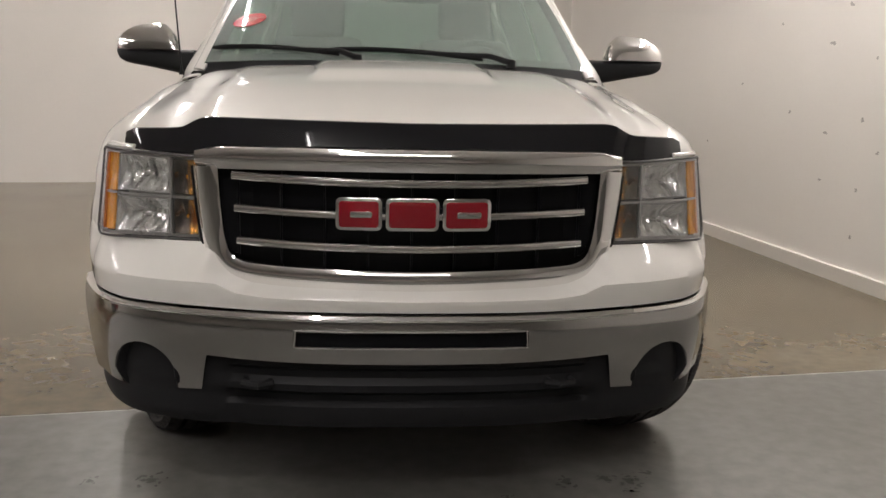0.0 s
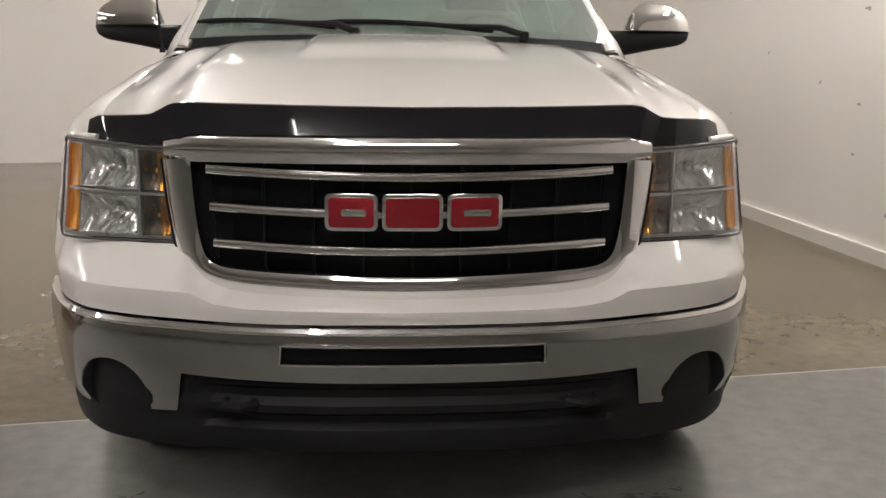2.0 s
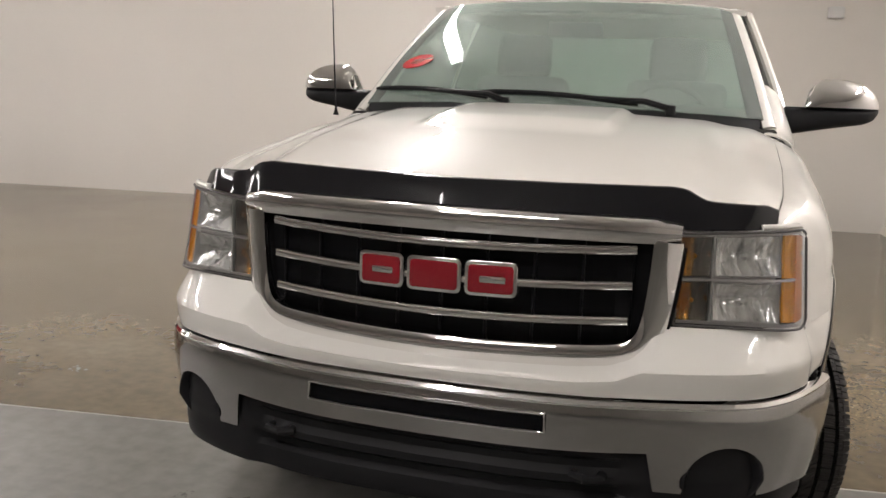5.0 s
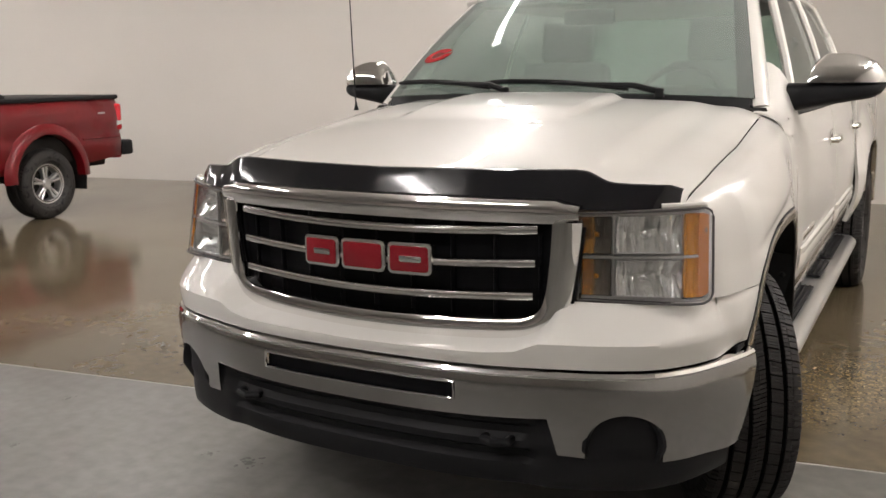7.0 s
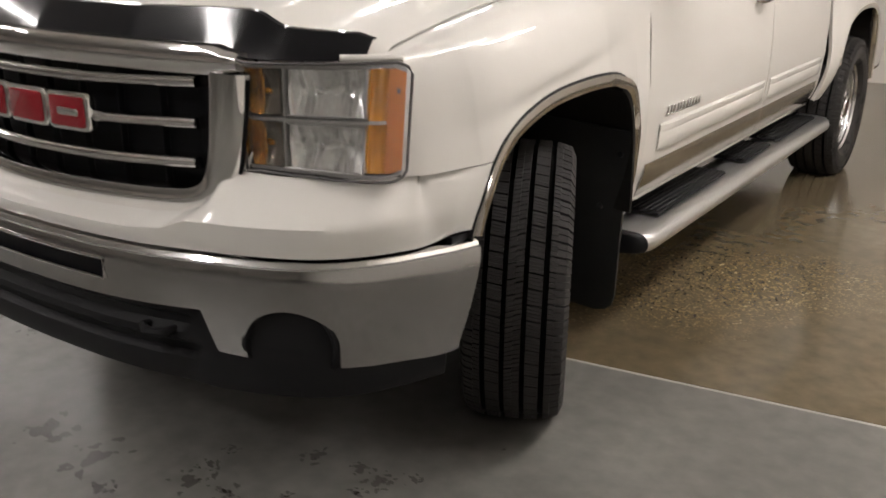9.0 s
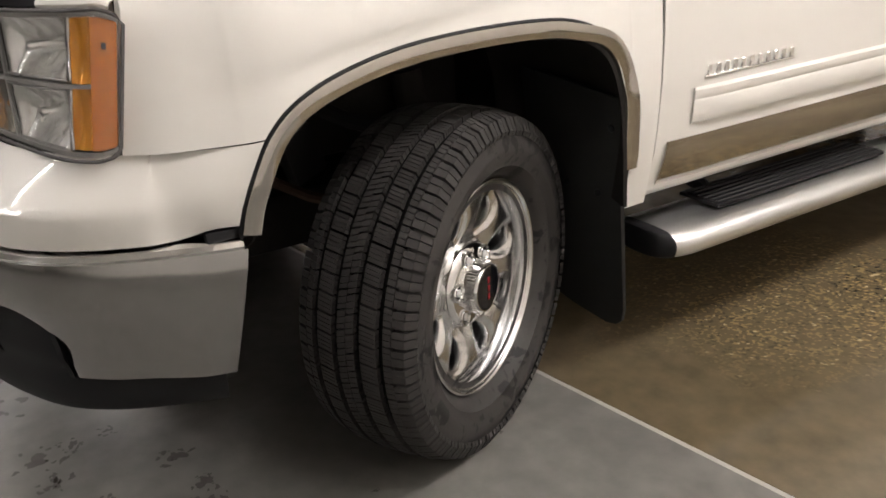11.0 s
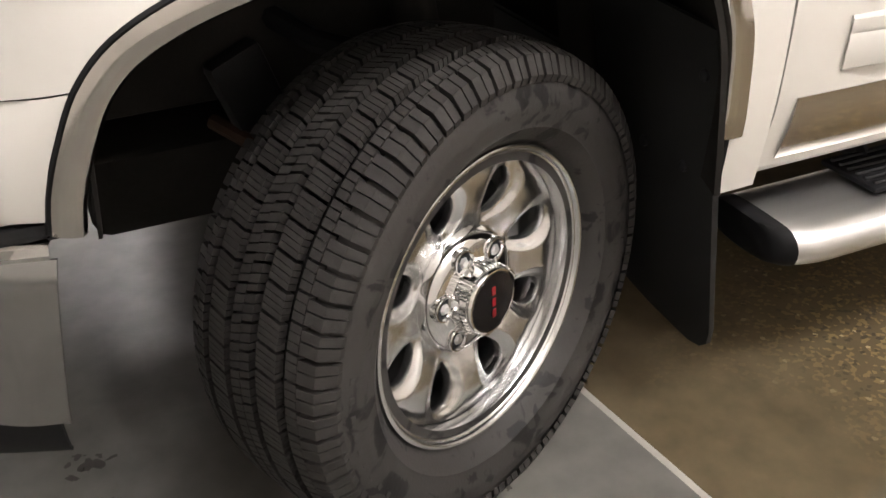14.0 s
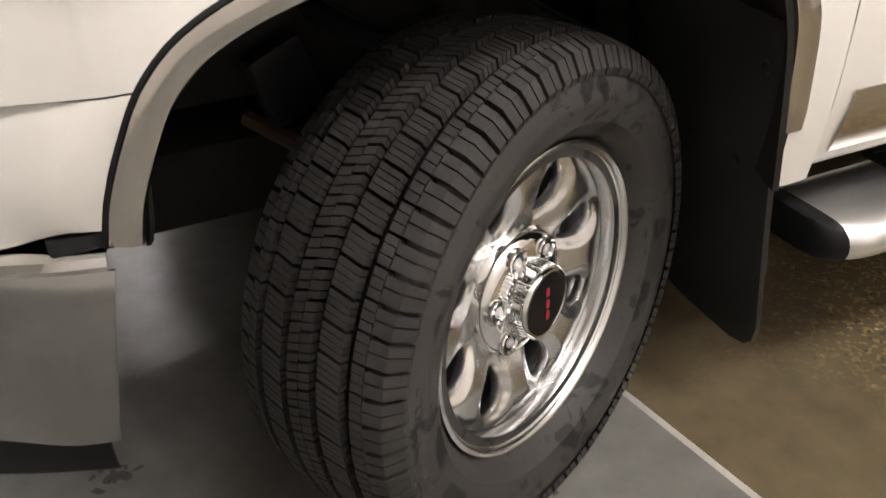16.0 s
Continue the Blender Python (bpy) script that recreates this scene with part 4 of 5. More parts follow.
def roof_x(y):
    return lerp(y, [(2.02, 0.690), (2.3, 0.705), (3.2, 0.712), (3.95, 0.70)])


def glass_x(y, z):
    zb, zt = lerp(y, BELT), lerp(max(y, 2.02), ROOFL)
    f = np.clip((z - zb) / (zt - zb), 0, 1)
    return 0.915 + (roof_x(max(y, 2.02)) - 0.915) * (f + 0.10 * math.sin(math.pi * f) * -1)


roof = []
for u in np.linspace(-1, 1, 41):
    row = []
    for v in np.linspace(0, 1, 24):
        y0 = 2.02 + 0.09 * abs(u) ** 2.4
        y = y0 + (4.0 - y0) * v
        hw = roof_x(y) + 0.012
        z = lerp(y, ROOFL) + 0.045 * (1 - abs(u) ** 2.6) * smooth(0, 0.2, v + 0.1) - 0.006
        row.append((u * hw, y, z))
    roof.append(row)
part("roof", shell("roof", roof, 0.02, M["paint"]), truck)
for sx in (1, -1):
    # front pillar
    pil = []
    for v in np.linspace(-0.05, 1.03, 20):
        a = np.array(ws(0.958, v))
        b = np.array(ws(1.045, v)) + (0.012, 0.055, -0.010)
        c = b + (-0.01, 0.075, -0.01)
        row = bezier([a + (-0.01, 0.0, -0.006), a, (a + b) / 2 + (0.018, -0.012, 0.012), b, c], 9)
        pil.append([(sx * p[0], p[1], p[2]) for p in row])
    part("front_pillar", shell("front_pillar", pil, -0.02 * sx, M["paint"]), truck)
    # cowl corner filler between hood, fender and pillar
    cc = []
    for y in np.linspace(1.44, 1.70, 8):
        xs_ = lerp(min(y, 1.52), SH) - 0.02 * smooth(1.5, 1.7, y)
        zs = hood_z(0.84, min(y, 1.6)) + 0.02 * smooth(1.5, 1.7, y)
        row = bezier([(xs_ - 0.03, zs + 0.005), (xs_ + 0.01, zs + 0.002), (xs_ + 0.05, zs - 0.03), (side_x(y, 1.26) + 0.002, 1.26), (side_x(y, 1.18) + 0.001, 1.18)], 9)
        cc.append([(sx * p[0], y, p[1]) for p in row])
    part("cowl_corner", shell("cowl_corner", cc, -0.01 * sx, M["paint"]), truck)

    # broad painted foot of the pillar, from the hood's corner to the door
    foot = []
    for y in np.linspace(1.45, 1.80, 12):
        xi = lerp(y, [(1.45, 0.832), (1.55, 0.846), (1.65, 0.872), (1.75, 0.856), (1.83, 0.842)])
        zi = lerp(y, [(1.45, 1.322), (1.55, 1.350), (1.65, 1.405), (1.75, 1.468), (1.83, 1.525)])
        xo = side_x(y, 1.28) + 0.003
        row = bezier([(xi - 0.055 * smooth(1.5, 1.62, y) - 0.02, zi + 0.014 * smooth(1.5, 1.62, y)), (xi + 0.004, zi + 0.005), (0.5 * (xi + xo) + 0.014, 0.42 * zi + 0.58 * 1.28 + 0.012), (xo, 1.285), (side_x(y, 1.235) + 0.003, 1.235)], 10)
        foot.append([(sx * p[0], y, p[1]) for p in row])
    part("pillar_foot", shell("pillar_foot", foot, -0.006 * sx, M["paint"]), truck)

    # doors
    def door(y0, y1, arch_cut):
        d = part("door", bpy.data.meshes.new("door"), truck, "front door" if y0 < 2 else "rear door")
        rows = []
        for y in np.linspace(y0, y1, 12):
            lo = 0.52 if not arch_cut else lerp(y, [(3.6, 0.52), (3.9, 0.53), (4.0, 0.56)])
            rows.append([(sx * (side_x(y, z) - 0.012 * smooth(0.64, 0.52, z)), y, z) for z in np.linspace(lo, lerp(y, BELT), 22)])
        d.data = shell("door", rows, 0.03 * sx, M["paint"])
        # window frame and pane
        ya, yb = (1.80, y1) if y0 < 2 else (y0, y1 - 0.02)

        def col(f):
            """Window edge points at the share f of its length, lower and upper."""
            y = ya + (yb - ya) * f
            if y0 < 2:
                zt = min(lerp(max(y, 2.02), ROOFL) - 0.03, 1.32 + (y - 1.80) * 1.02)
            else:
                zt = lerp(y, ROOFL) - 0.03 - 0.12 * smooth(0.7, 1.0, f)
            return y, lerp(y, BELT) + 0.004, max(zt, lerp(y, BELT) + 0.03)

        pane = [[(sx * (glass_x(y, z) - 0.006), y, z) for z in np.linspace(a, b, 8)] for y, a, b in (col(f) for f in np.linspace(0.03, 0.97, 20))]
        w = part("window", shell("window", pane, 0.004 * sx, M["glass_side"]), d, "tinted side glass")
        w.visible_shadow = False
        cols = [col(f) for f in np.linspace(0, 1, 26)]
        loop = [(sx * glass_x(y, b), y, b) for y, a, b in cols] + [(sx * glass_x(yb, z), yb, z) for z in np.linspace(cols[-1][2], cols[-1][1], 6)]
        part("window_frame", tube("window_frame", loop, 0.020, M["paint"], 8), d)
        part("window_seal", tube("window_seal", [(sx * (glass_x(y, a) + 0.006), y, a + 0.004) for y, a, b in cols], 0.010, M["black"], 8), d)
        # handle
        hy = y1 - 0.20 if y0 < 2 else y1 - 0.16
        hz = 1.135
        hx = side_x(hy, hz)
        part("handle_cup", lathe("handle_cup", [(0.004, 0.055), (0.004, 0.040), (-0.004, 0.030), (-0.006, 0.0)], M["chrome"], 24), d, "chrome handle recess", m=pose(sx * hx, hy - 0.02, hz, 0, 0, 0 if sx > 0 else 180))
        part("handle", tube("handle", [(sx * (hx + 0.004), hy - 0.075, hz), (sx * (hx + 0.030), hy - 0.055, hz + 0.002), (sx * (hx + 0.036), hy, hz + 0.004), (sx * (hx + 0.030), hy + 0.055, hz + 0.006), (sx * (hx + 0.004), hy + 0.075, hz + 0.006)], [0.012, 0.016, 0.017, 0.016, 0.012], M["chrome"], 10), d, "chrome pull handle")
        # moulding
        ma, mb = (1.69, 2.90) if y0 < 2 else (2.985, 3.93)
        mo = []
        for y in np.linspace(ma, mb, 16):
            e = smooth(0, 0.02, y - ma) * smooth(0, 0.02, mb - y)
            mo.append([(sx * (side_x(y, z) + 0.002 + dx * (0.3 + 0.7 * e)), y, z) for z, dx in ((0.690, 0), (0.693, 0.010), (0.705, 0.014), (0.745, 0.014), (0.752, 0.010), (0.760, 0.014), (0.776, 0.012), (0.782, 0))])
        part("moulding", shell("moulding", mo, 0.003 * sx, M["paint"]), d, "white raised door moulding")
        # stainless rocker plate
        ra, rb = (1.615, y1) if y0 < 2 else (y0, 3.95)
        rk = [[(sx * (side_x(y, z) + 0.003 + 0.003 * math.sin(math.pi * (z - 0.535) / 0.12) - 0.012 * smooth(0.64, 0.52, z)), y, z) for z in np.linspace(0.535, 0.655, 12)] for y in np.linspace(ra, rb, 10)]
        part("rocker_plate", shell("rocker_plate", rk, 0.002 * sx, M["steel"]), d, "polished stainless plate along the door's foot")
        return d

    d1 = door(1.580, 2.945, False)
    part("door_seal", tube("door_seal", [(sx * (side_x(1.573, z) - 0.010), 1.5745, z) for z in np.linspace(0.53, 1.28, 14)], 0.008, M["under"], 6), truck)
    # nameplate: plain bars for letters that cannot be read
    np_ = part("nameplate", rbox("nameplate", (0.004, 0.34, 0.006), M["chrome"], 0.001, 1, (sx * (side_x(1.85, 0.815) + 0.002), 1.89, 0.806)), d1, "chrome nameplate of small bars")
    for k in range(11):
        part("bar", rbox("bar", (0.006, 0.016, 0.026), M["chrome"], 0.002, 1, (sx * (side_x(1.85, 0.82) + 0.003), 1.735 + k * 0.031, 0.822)), np_)
    door(2.952, 4.00, True)
    # sill below the doors
    sill = [[(sx * x, y, z) for x, z in ((0.925, 0.528), (0.915, 0.505), (0.89, 0.488), (0.82, 0.482))] for y in np.linspace(1.50, 4.0, 10)]
    part("sill", shell("sill", sill, -0.01 * sx, M["paint"]), truck)
    # cab rear corner pillar
    pr = []
    for z in np.linspace(1.285, 1.83, 10):
        pr.append([(sx * x, y, z) for x, y in ((glass_x(3.93, z), 3.90), (glass_x(3.95, z), 3.98), (glass_x(3.95, z) - 0.03, 4.03), (glass_x(3.95, z) - 0.12, 4.045))])
    part("rear_pillar", shell("rear_pillar", pr, -0.02 * sx, M["paint"]), truck)

cab_back = [[(u * 0.86, 4.03, z) for z in np.linspace(0.55, 1.32, 6)] for u in np.linspace(-1, 1, 8)]
part("cab_back", shell("cab_back", cab_back, 0.03, M["paint"]), truck)
rw = part("rear_window", shell("rear_window", [[(u * (0.80 - 0.12 * v), 4.03 - 0.09 * v, 1.32 + 0.50 * v) for v in np.linspace(0, 1, 5)] for u in np.linspace(-1, 1, 12)], 0.004, M["glass"]), truck, "rear cab window")
rw.visible_shadow = False

# cowl and wipers
cowl = []
for u in np.linspace(-1, 1, 40):
    x, y0 = u * 0.795, 1.345 + 0.13 * abs(u) ** 2.2
    end = ws(x / 0.845, 0.0)
    cowl.append([(x, y0 + (end[1] - y0) * v, (hood_z(x, y0) - 0.022) * (1 - v) + (end[2] - 0.004) * v) for v in np.linspace(0, 1, 4)])
part("cowl", shell("cowl", cowl, 0.02, M["black"]), truck, "black plastic cowl")
for pivot, tip, mid in (((0.47, 1.410, 1.402), (-0.30, 1.450, 1.448), (0.28, 1.392, 1.430)), ((-0.17, 1.385, 1.408), (-0.78, 1.545, 1.445), (-0.30, 1.394, 1.436))):
    wp = part("wiper", tube("wiper_arm", [pivot, Vector(pivot).lerp(Vector(mid), 0.5) + Vector((0, -0.02, 0.012)), mid, Vector(mid).lerp(Vector(tip), 0.45)], [0.013, 0.012, 0.010, 0.007], M["black"], 8), truck, "black windscreen wiper")
    part("blade", tube("blade", [Vector(mid).lerp(Vector(tip), f) + Vector((0, 0.012, 0.004 - 0.012 * (2 * f - 1) ** 2)) for f in np.linspace(-0.12, 1.0, 12)], [0.008] + [0.011] * 10 + [0.006], M["black"], 6), wp)
    part("pivot", lathe("pivot", [(-0.02, 0.02), (0.012, 0.018), (0.016, 0.010), (0.016, 0)], M["black"], 16, "z"), wp, m=pose(*pivot))

# door mirrors
for sx in (1, -1):
    mir = part("mirror", bpy.data.meshes.new("mirror"), truck, "door mirror with chrome cap and black base")

    xa, xb = 0.890, 1.240

    def ring_at(f, z0, z1, p):
        """One upright ring across the housing between two heights, f from its root to its tip."""
        yc = 1.79 + 0.05 * f
        tip = math.sqrt(max(0.0, 1 - max(0, (f - 0.62) / 0.38) ** 2.8))
        dd = (0.070 + 0.020 * smooth(0, 0.3, f)) * (0.25 + 0.75 * tip)
        ring = []
        for a in np.linspace(0, 2 * math.pi, 28, endpoint=False):
            c, s = math.cos(a), math.sin(a)
            y = yc + dd * np.sign(c) * abs(c) ** p * (1.0 if c < 0 else 0.6)
            ring.append((sx * (xa + (xb - xa) * f), y, (z0 + z1) / 2 + (z1 - z0) / 2 * np.sign(s) * abs(s) ** p))
        return ring

    base_rings, cap_rings = [], []
    for f in np.linspace(0, 1, 22):
        tip = math.sqrt(max(0.0, 1 - max(0, (f - 0.80) / 0.20) ** 2.4))
        low = lerp(f, [(0, 1.312), (0.1, 1.318), (0.5, 1.345), (0.85, 1.365), (1, 1.378)])
        base_rings.append(ring_at(f, 1.425 - (1.425 - low) * (0.35 + 0.65 * tip), 1.426, 0.55))
    mir.data = loft("mirror", base_rings, M["black"])
    for f in np.linspace(0.21, 1.005, 22):
        g = (f - 0.21) / 0.795
        up = min(1.0, g / 0.22) ** 0.4 * math.sqrt(max(0.0, 1 - max(0, (g - 0.35) / 0.66) ** 2.3))
        half = ring_at(f, 1.428 - 0.108 * up - 0.004, 1.428 + 0.108 * up + 0.004, 0.85)
        cap_rings.append([(p[0], p[1] + (0.002 if p[1] > 1.8 else -0.002), max(p[2], 1.427)) for p in half])
    part("cap", loft("cap", cap_rings, M["chrome"]), mir, "chrome mirror cap")
    part("foot", loft("foot", [[(sx * x, y, z) for y, z in ((1.76, zc - h), (1.83, zc - h), (1.83, zc + h), (1.76, zc + h))] for x, zc, h in ((0.905, 1.295, 0.030), (0.925, 1.318, 0.022))], M["black"]), mir)
    part("mirror_glass", loft("mirror_glass", [[(sx * (0.5 * (xa + xb) + 0.03 + 0.105 * math.cos(a)), yy, 1.435 + 0.075 * math.sin(a)) for a in np.linspace(0, 2 * math.pi, 24, endpoint=False)] for yy in (1.858, 1.868)], M["chrome"]), mir)

# aerial on the right fender
aer = part("aerial", tube("aerial", [(-0.865, 1.32, 1.335), (-0.885, 1.335, 1.60), (-0.925, 1.37, 2.15)], [0.0035, 0.003, 0.0015], M["black"], 8), truck, "thin black whip aerial")
part("aerial_foot", lathe("aerial_foot", [(0, 0.012), (0.008, 0.010), (0.02, 0.006), (0.035, 0.004), (0.035, 0)], M["black"], 16, "z"), aer, m=pose(-0.865, 1.32, 1.325))

# cab inside
part("dashboard", loft("dashboard", [[(x, 1.50 + 0.03 * (x / 0.8) ** 2, 1.15), (x, 1.48 + 0.05 * (x / 0.8) ** 2, 1.35), (x, 1.60, 1.385), (x, 1.76, 1.37 + (0.05 if 0.2 < x < 0.6 else 0)), (x, 1.90, 1.32), (x, 1.93, 1.15)] for x in np.linspace(-0.82, 0.82, 30)], M["dash"]), truck, "dark plastic dashboard")
wheel_m = pose(0.40, 2.00, 1.33, 62, 0, 0)
ring = [wheel_m @ Vector((0.19 * math.cos(a), 0.19 * math.sin(a), 0)) for a in np.linspace(0, 2 * math.pi, 41)]
sw = part("steering_wheel", tube("steering_wheel", ring, 0.015, M["dash"], 8), truck, "dark steering wheel")
for a in (0, 180, 270):
    part("spoke", tube("spoke", [wheel_m @ Vector((0, 0, -0.02)), wheel_m @ Vector((0.185 * math.cos(radians(a)), 0.185 * math.sin(radians(a)), 0))], 0.018, M["dash"], 8), sw)
part("hub", lathe("hub", [(-0.03, 0.055), (0.0, 0.06), (0.02, 0.05), (0.025, 0)], M["dash"], 20, "z"), sw, m=wheel_m)
for y, xs_ in ((2.35, (-0.40, 0.40)), (3.35, (-0.45, 0.0, 0.45))):
    for x in xs_:
        st = part("seat", rbox("seat", (0.50, 0.50, 0.18), M["seat"], 0.06, 3, (x, y, 0.88)), truck, "grey cloth seat with head restraint")
        part("backrest", rbox("backrest", (0.50, 0.14, 0.62 if y < 3 else 0.5), M["seat"], 0.06, 3, (x, y + 0.30, 1.22 if y < 3 else 1.14), (-14, 0, 0)), st)
        if y > 3:
            continue
        part("head_restraint", rbox("head_restraint", (0.29, 0.10, 0.23), M["seat"], 0.045, 3, (x, y + 0.38, 1.625), (-10, 0, 0)), st)
        for dx in (-0.06, 0.06):
            part("post", tube("post", [(x + dx, y + 0.36, 1.48), (x + dx, y + 0.38, 1.56)], 0.007, M["chrome"], 6), st)
part("headliner", rbox("headliner", (1.30, 1.75, 0.02), M["trim"], 0.008, 1, (0, 3.05, 1.80)), truck)
part("rear_view_mirror", rbox("rear_view_mirror", (0.24, 0.03, 0.07), M["black"], 0.014, 2, (0, 1.93, 1.72)), truck, "dark interior mirror")
TAG = (-0.81, 0.35)
tag_rows = []
for r in (0.0, 0.5, 1.0):
    tag_rows.append([ws(TAG[0] + r * (0.085 * math.cos(a) - 0.015 * math.sin(a)), TAG[1] + r * (0.055 * math.sin(a) + 0.030 * math.cos(a)), 0.004) for a in np.linspace(0, 2 * math.pi, 28)])
part("tag", shell("tag", tag_rows, 0.002, M["red_lens"]), truck, "red oval sticker on the windscreen")


# ---- wheels ----
def tyre_tread(R, W, n=62):
    """Tread of five ribs: stepped shoulder lugs, siped block ribs and a notched middle rib."""
    g, lug = 0.030, []
    for s_, inner, outer in ((-1, -0.335, -0.50), (1, 0.335, 0.50)):
        mid = inner + (outer - inner) * 0.42
        for c0, c1 in ((0.00, 0.25), (0.29, 0.58), (0.62, 0.90)):
            lug.append((inner, mid - s_ * 0.004, c0, c1, 0.05 * s_, 0))
        for c0, c1 in ((0.13, 0.46), (0.52, 0.94)):
            lug.append((mid + s_ * 0.002, outer, c0, c1, 0.05 * s_, s_))
    for s_ in (-1, 1):
        u0, u1 = sorted((s_ * 0.132, s_ * 0.275))
        for k in range(4):
            c0 = s_ * 0.11 + k * 0.225
            lug.append((u0, u1, c0, c0 + 0.225 - g, 0.16, 0))
    for s_, sh in ((-1, 0.0), (1, 0.16)):
        u0, u1 = sorted((s_ * 0.002, s_ * 0.078))
        for k in range(3):
            lug.append((u0, u1, sh + k / 3, sh + (k + 1) / 3 - (0.11 if k == 1 else 0.05), -0.14, 0))
    verts, faces = [], []
    for u0, u1, c0, c1, skew, side in lug:
        for k in range(n):
            o = len(verts)
            j0 = 0.004 * math.sin(k * 12.9 + u0 * 40)
            for top in (0, 1):
                for u, e in ((u0, 0), (u1, 1)):
                    for c in (c0, c1):
                        a = 2 * math.pi / n * (k + c + skew * e)
                        drop = 0.018 * (abs(u) / 0.5) ** 3.2
                        r = R - drop - (0.0 if top else 0.014) + 0.1 * j0 * top
                        verts.append((u * W, r * math.cos(a), r * math.sin(a)))
            faces += [tuple(o + i for i in q) for q in ((4, 5, 7, 6), (0, 1, 5, 4), (2, 6, 7, 3), (0, 4, 6, 2), (1, 3, 7, 5))]
            if side:
                p = len(verts)
                for c in (c0, c1):
                    a = 2 * math.pi / n * (k + c + skew)
                    for uu, dr in ((0.550, 0.046), (0.535, 0.058)):
                        verts.append((side * uu * W, (R - dr) * math.cos(a), (R - dr) * math.sin(a)))
                faces += [(o + 6, o + 7, p + 2, p), (p, p + 2, p + 3, p + 1), (o + 6, p, p + 1, o + 2), (o + 7, o + 3, p + 3, p + 2)]
    me = bpy.data.meshes.new("tread")
    me.from_pydata(verts, [], faces)
    bm = bmesh.new()
    bm.from_mesh(me)
    bmesh.ops.recalc_face_normals(bm, faces=bm.faces)
    bm.to_mesh(me)
    bm.free()
    me.materials.append(M["rubber"])
    return me


def oval_plate(name, r_of, r_in, r_out, mtl, hole_len, hole_w, hole_r, n=8):
    """A dished disc from r_in to r_out with oval openings; r_of gives its place along the axle at a radius."""
    verts, faces = [], []
    per = 2 * math.pi / n

    def place(r, a, dip=0.0):
        return (r_of(r) - dip, r * math.cos(a), r * math.sin(a))

    for h in range(n):
        # polar patch round one opening: rays from the opening's edge to the cell's edge
        a_c = h * per + radians(18)
        m = 72
        rows = []
        for k in range(m):
            t = 2 * math.pi * k / m
            dr, da = math.cos(t), math.sin(t)
            er, ea = hole_len / 2 * dr, hole_w / 2 * da / hole_r
            # how far to the border of the cell
            lim = []
            if dr > 1e-6:
                lim.append((r_out - hole_r) / (hole_len / 2 * dr))
            if dr < -1e-6:
                lim.append((r_in - hole_r) / (hole_len / 2 * dr))
            if abs(da) > 1e-6:
                lim.append((per / 2) / abs(hole_w / 2 * da / hole_r))
            s_max = min(lim)
            row = []
            for wall_, d in ((0.016, 0), (0.004, 0.0), (0.0, 0.0015), (0, 0.005), (0, 0.010), (0, 0.015), (0, 0.020), (0, 0.026), (0, 0.033), (0, -0.6), (0, -1)):
                unit = math.hypot(hole_len / 2 * dr, hole_w / 2 * da)
                s = 1 + d / unit if d >= 0 else 1 + (s_max - 1) * -d
                if 0 < d:
                    s = min(s, 1 + (s_max - 1) * (0.15 + d * 11))
                d = (s - 1) * unit
                dip = wall_ + 0.012 * (1 - smooth(0, 0.026, d)) if d > 0 else wall_ + 0.0125
                r, a = hole_r + er * s, a_c + ea * s
                row.append(place(min(max(r, r_in), r_out), a, dip))
            rows.append(row)
        o = len(verts)
        w = len(rows[0])
        verts += [p for r in rows for p in r]
        for k in range(m):
            k2 = (k + 1) % m
            for j in range(w - 1):
                faces.append((o + k * w + j, o + k * w + j + 1, o + k2 * w + j + 1, o + k2 * w + j))
    return mesh_of(name, verts, faces, mtl, 50)


def wheel(name, R, RIM, W):
    """A pickup wheel, its axle along x, the outside towards +x."""
    w = new(name)
    tyre_prof = [(-0.100, RIM - 0.02), (-0.108, RIM + 0.004), (-0.126, RIM + 0.03), (-0.140, RIM + 0.075), (-0.136, R - 0.055), (-0.128, R - 0.032), (-0.120, R - 0.027), (-0.09, R - 0.022), (0, R - 0.019), (0.09, R - 0.022), (0.120, R - 0.027), (0.128, R - 0.034), (0.1345, R - 0.052), (0.1395, R - 0.068), (0.1400, R - 0.071), (0.1425, RIM + 0.082), (0.1430, RIM + 0.078), (0.141, RIM + 0.066), (0.133, RIM + 0.046), (0.1335, RIM + 0.042), (0.122, RIM + 0.028), (0.110, RIM + 0.018), (0.101, RIM + 0.014), (0.096, RIM + 0.006), (0.096, RIM - 0.02)]
    ty = part("tyre", lathe("tyre", tyre_prof, M["sidewall"], 96), w, "black all-terrain tyre with damp patches on its side")
    tread = part("tread", tyre_tread(R, W * 0.93), ty)
    # dark band under the lugs paints the shade in the grooves
    base = part("groove_floor", lathe("groove_floor", [(-0.124, R - 0.032), (-0.09, R - 0.0185), (0, R - 0.0130), (0.09, R - 0.0185), (0.124, R - 0.032)], M["groove_shade"], 96), ty)
    for me in (ty.data, tread.data, base.data):
        for v in me.vertices:
            v.co.z = max(v.co.z, -0.3965)
    # raised marks on the side, too worn to read
    for j, a0 in enumerate((100, 280)):
        for q in range(9):
            a = radians(a0 + (q - 4) * 5.2)
            rr = RIM + 0.52 * (R - RIM)
            me = rbox("side_mark", (0.0022, 0.012, 0.017), M["sidewall"], 0.0008, 1)
            part("side_mark", me, ty, m=Matrix.Rotation(a, 4, "X") @ pose(0.1405, 0, rr))
    return w, ty


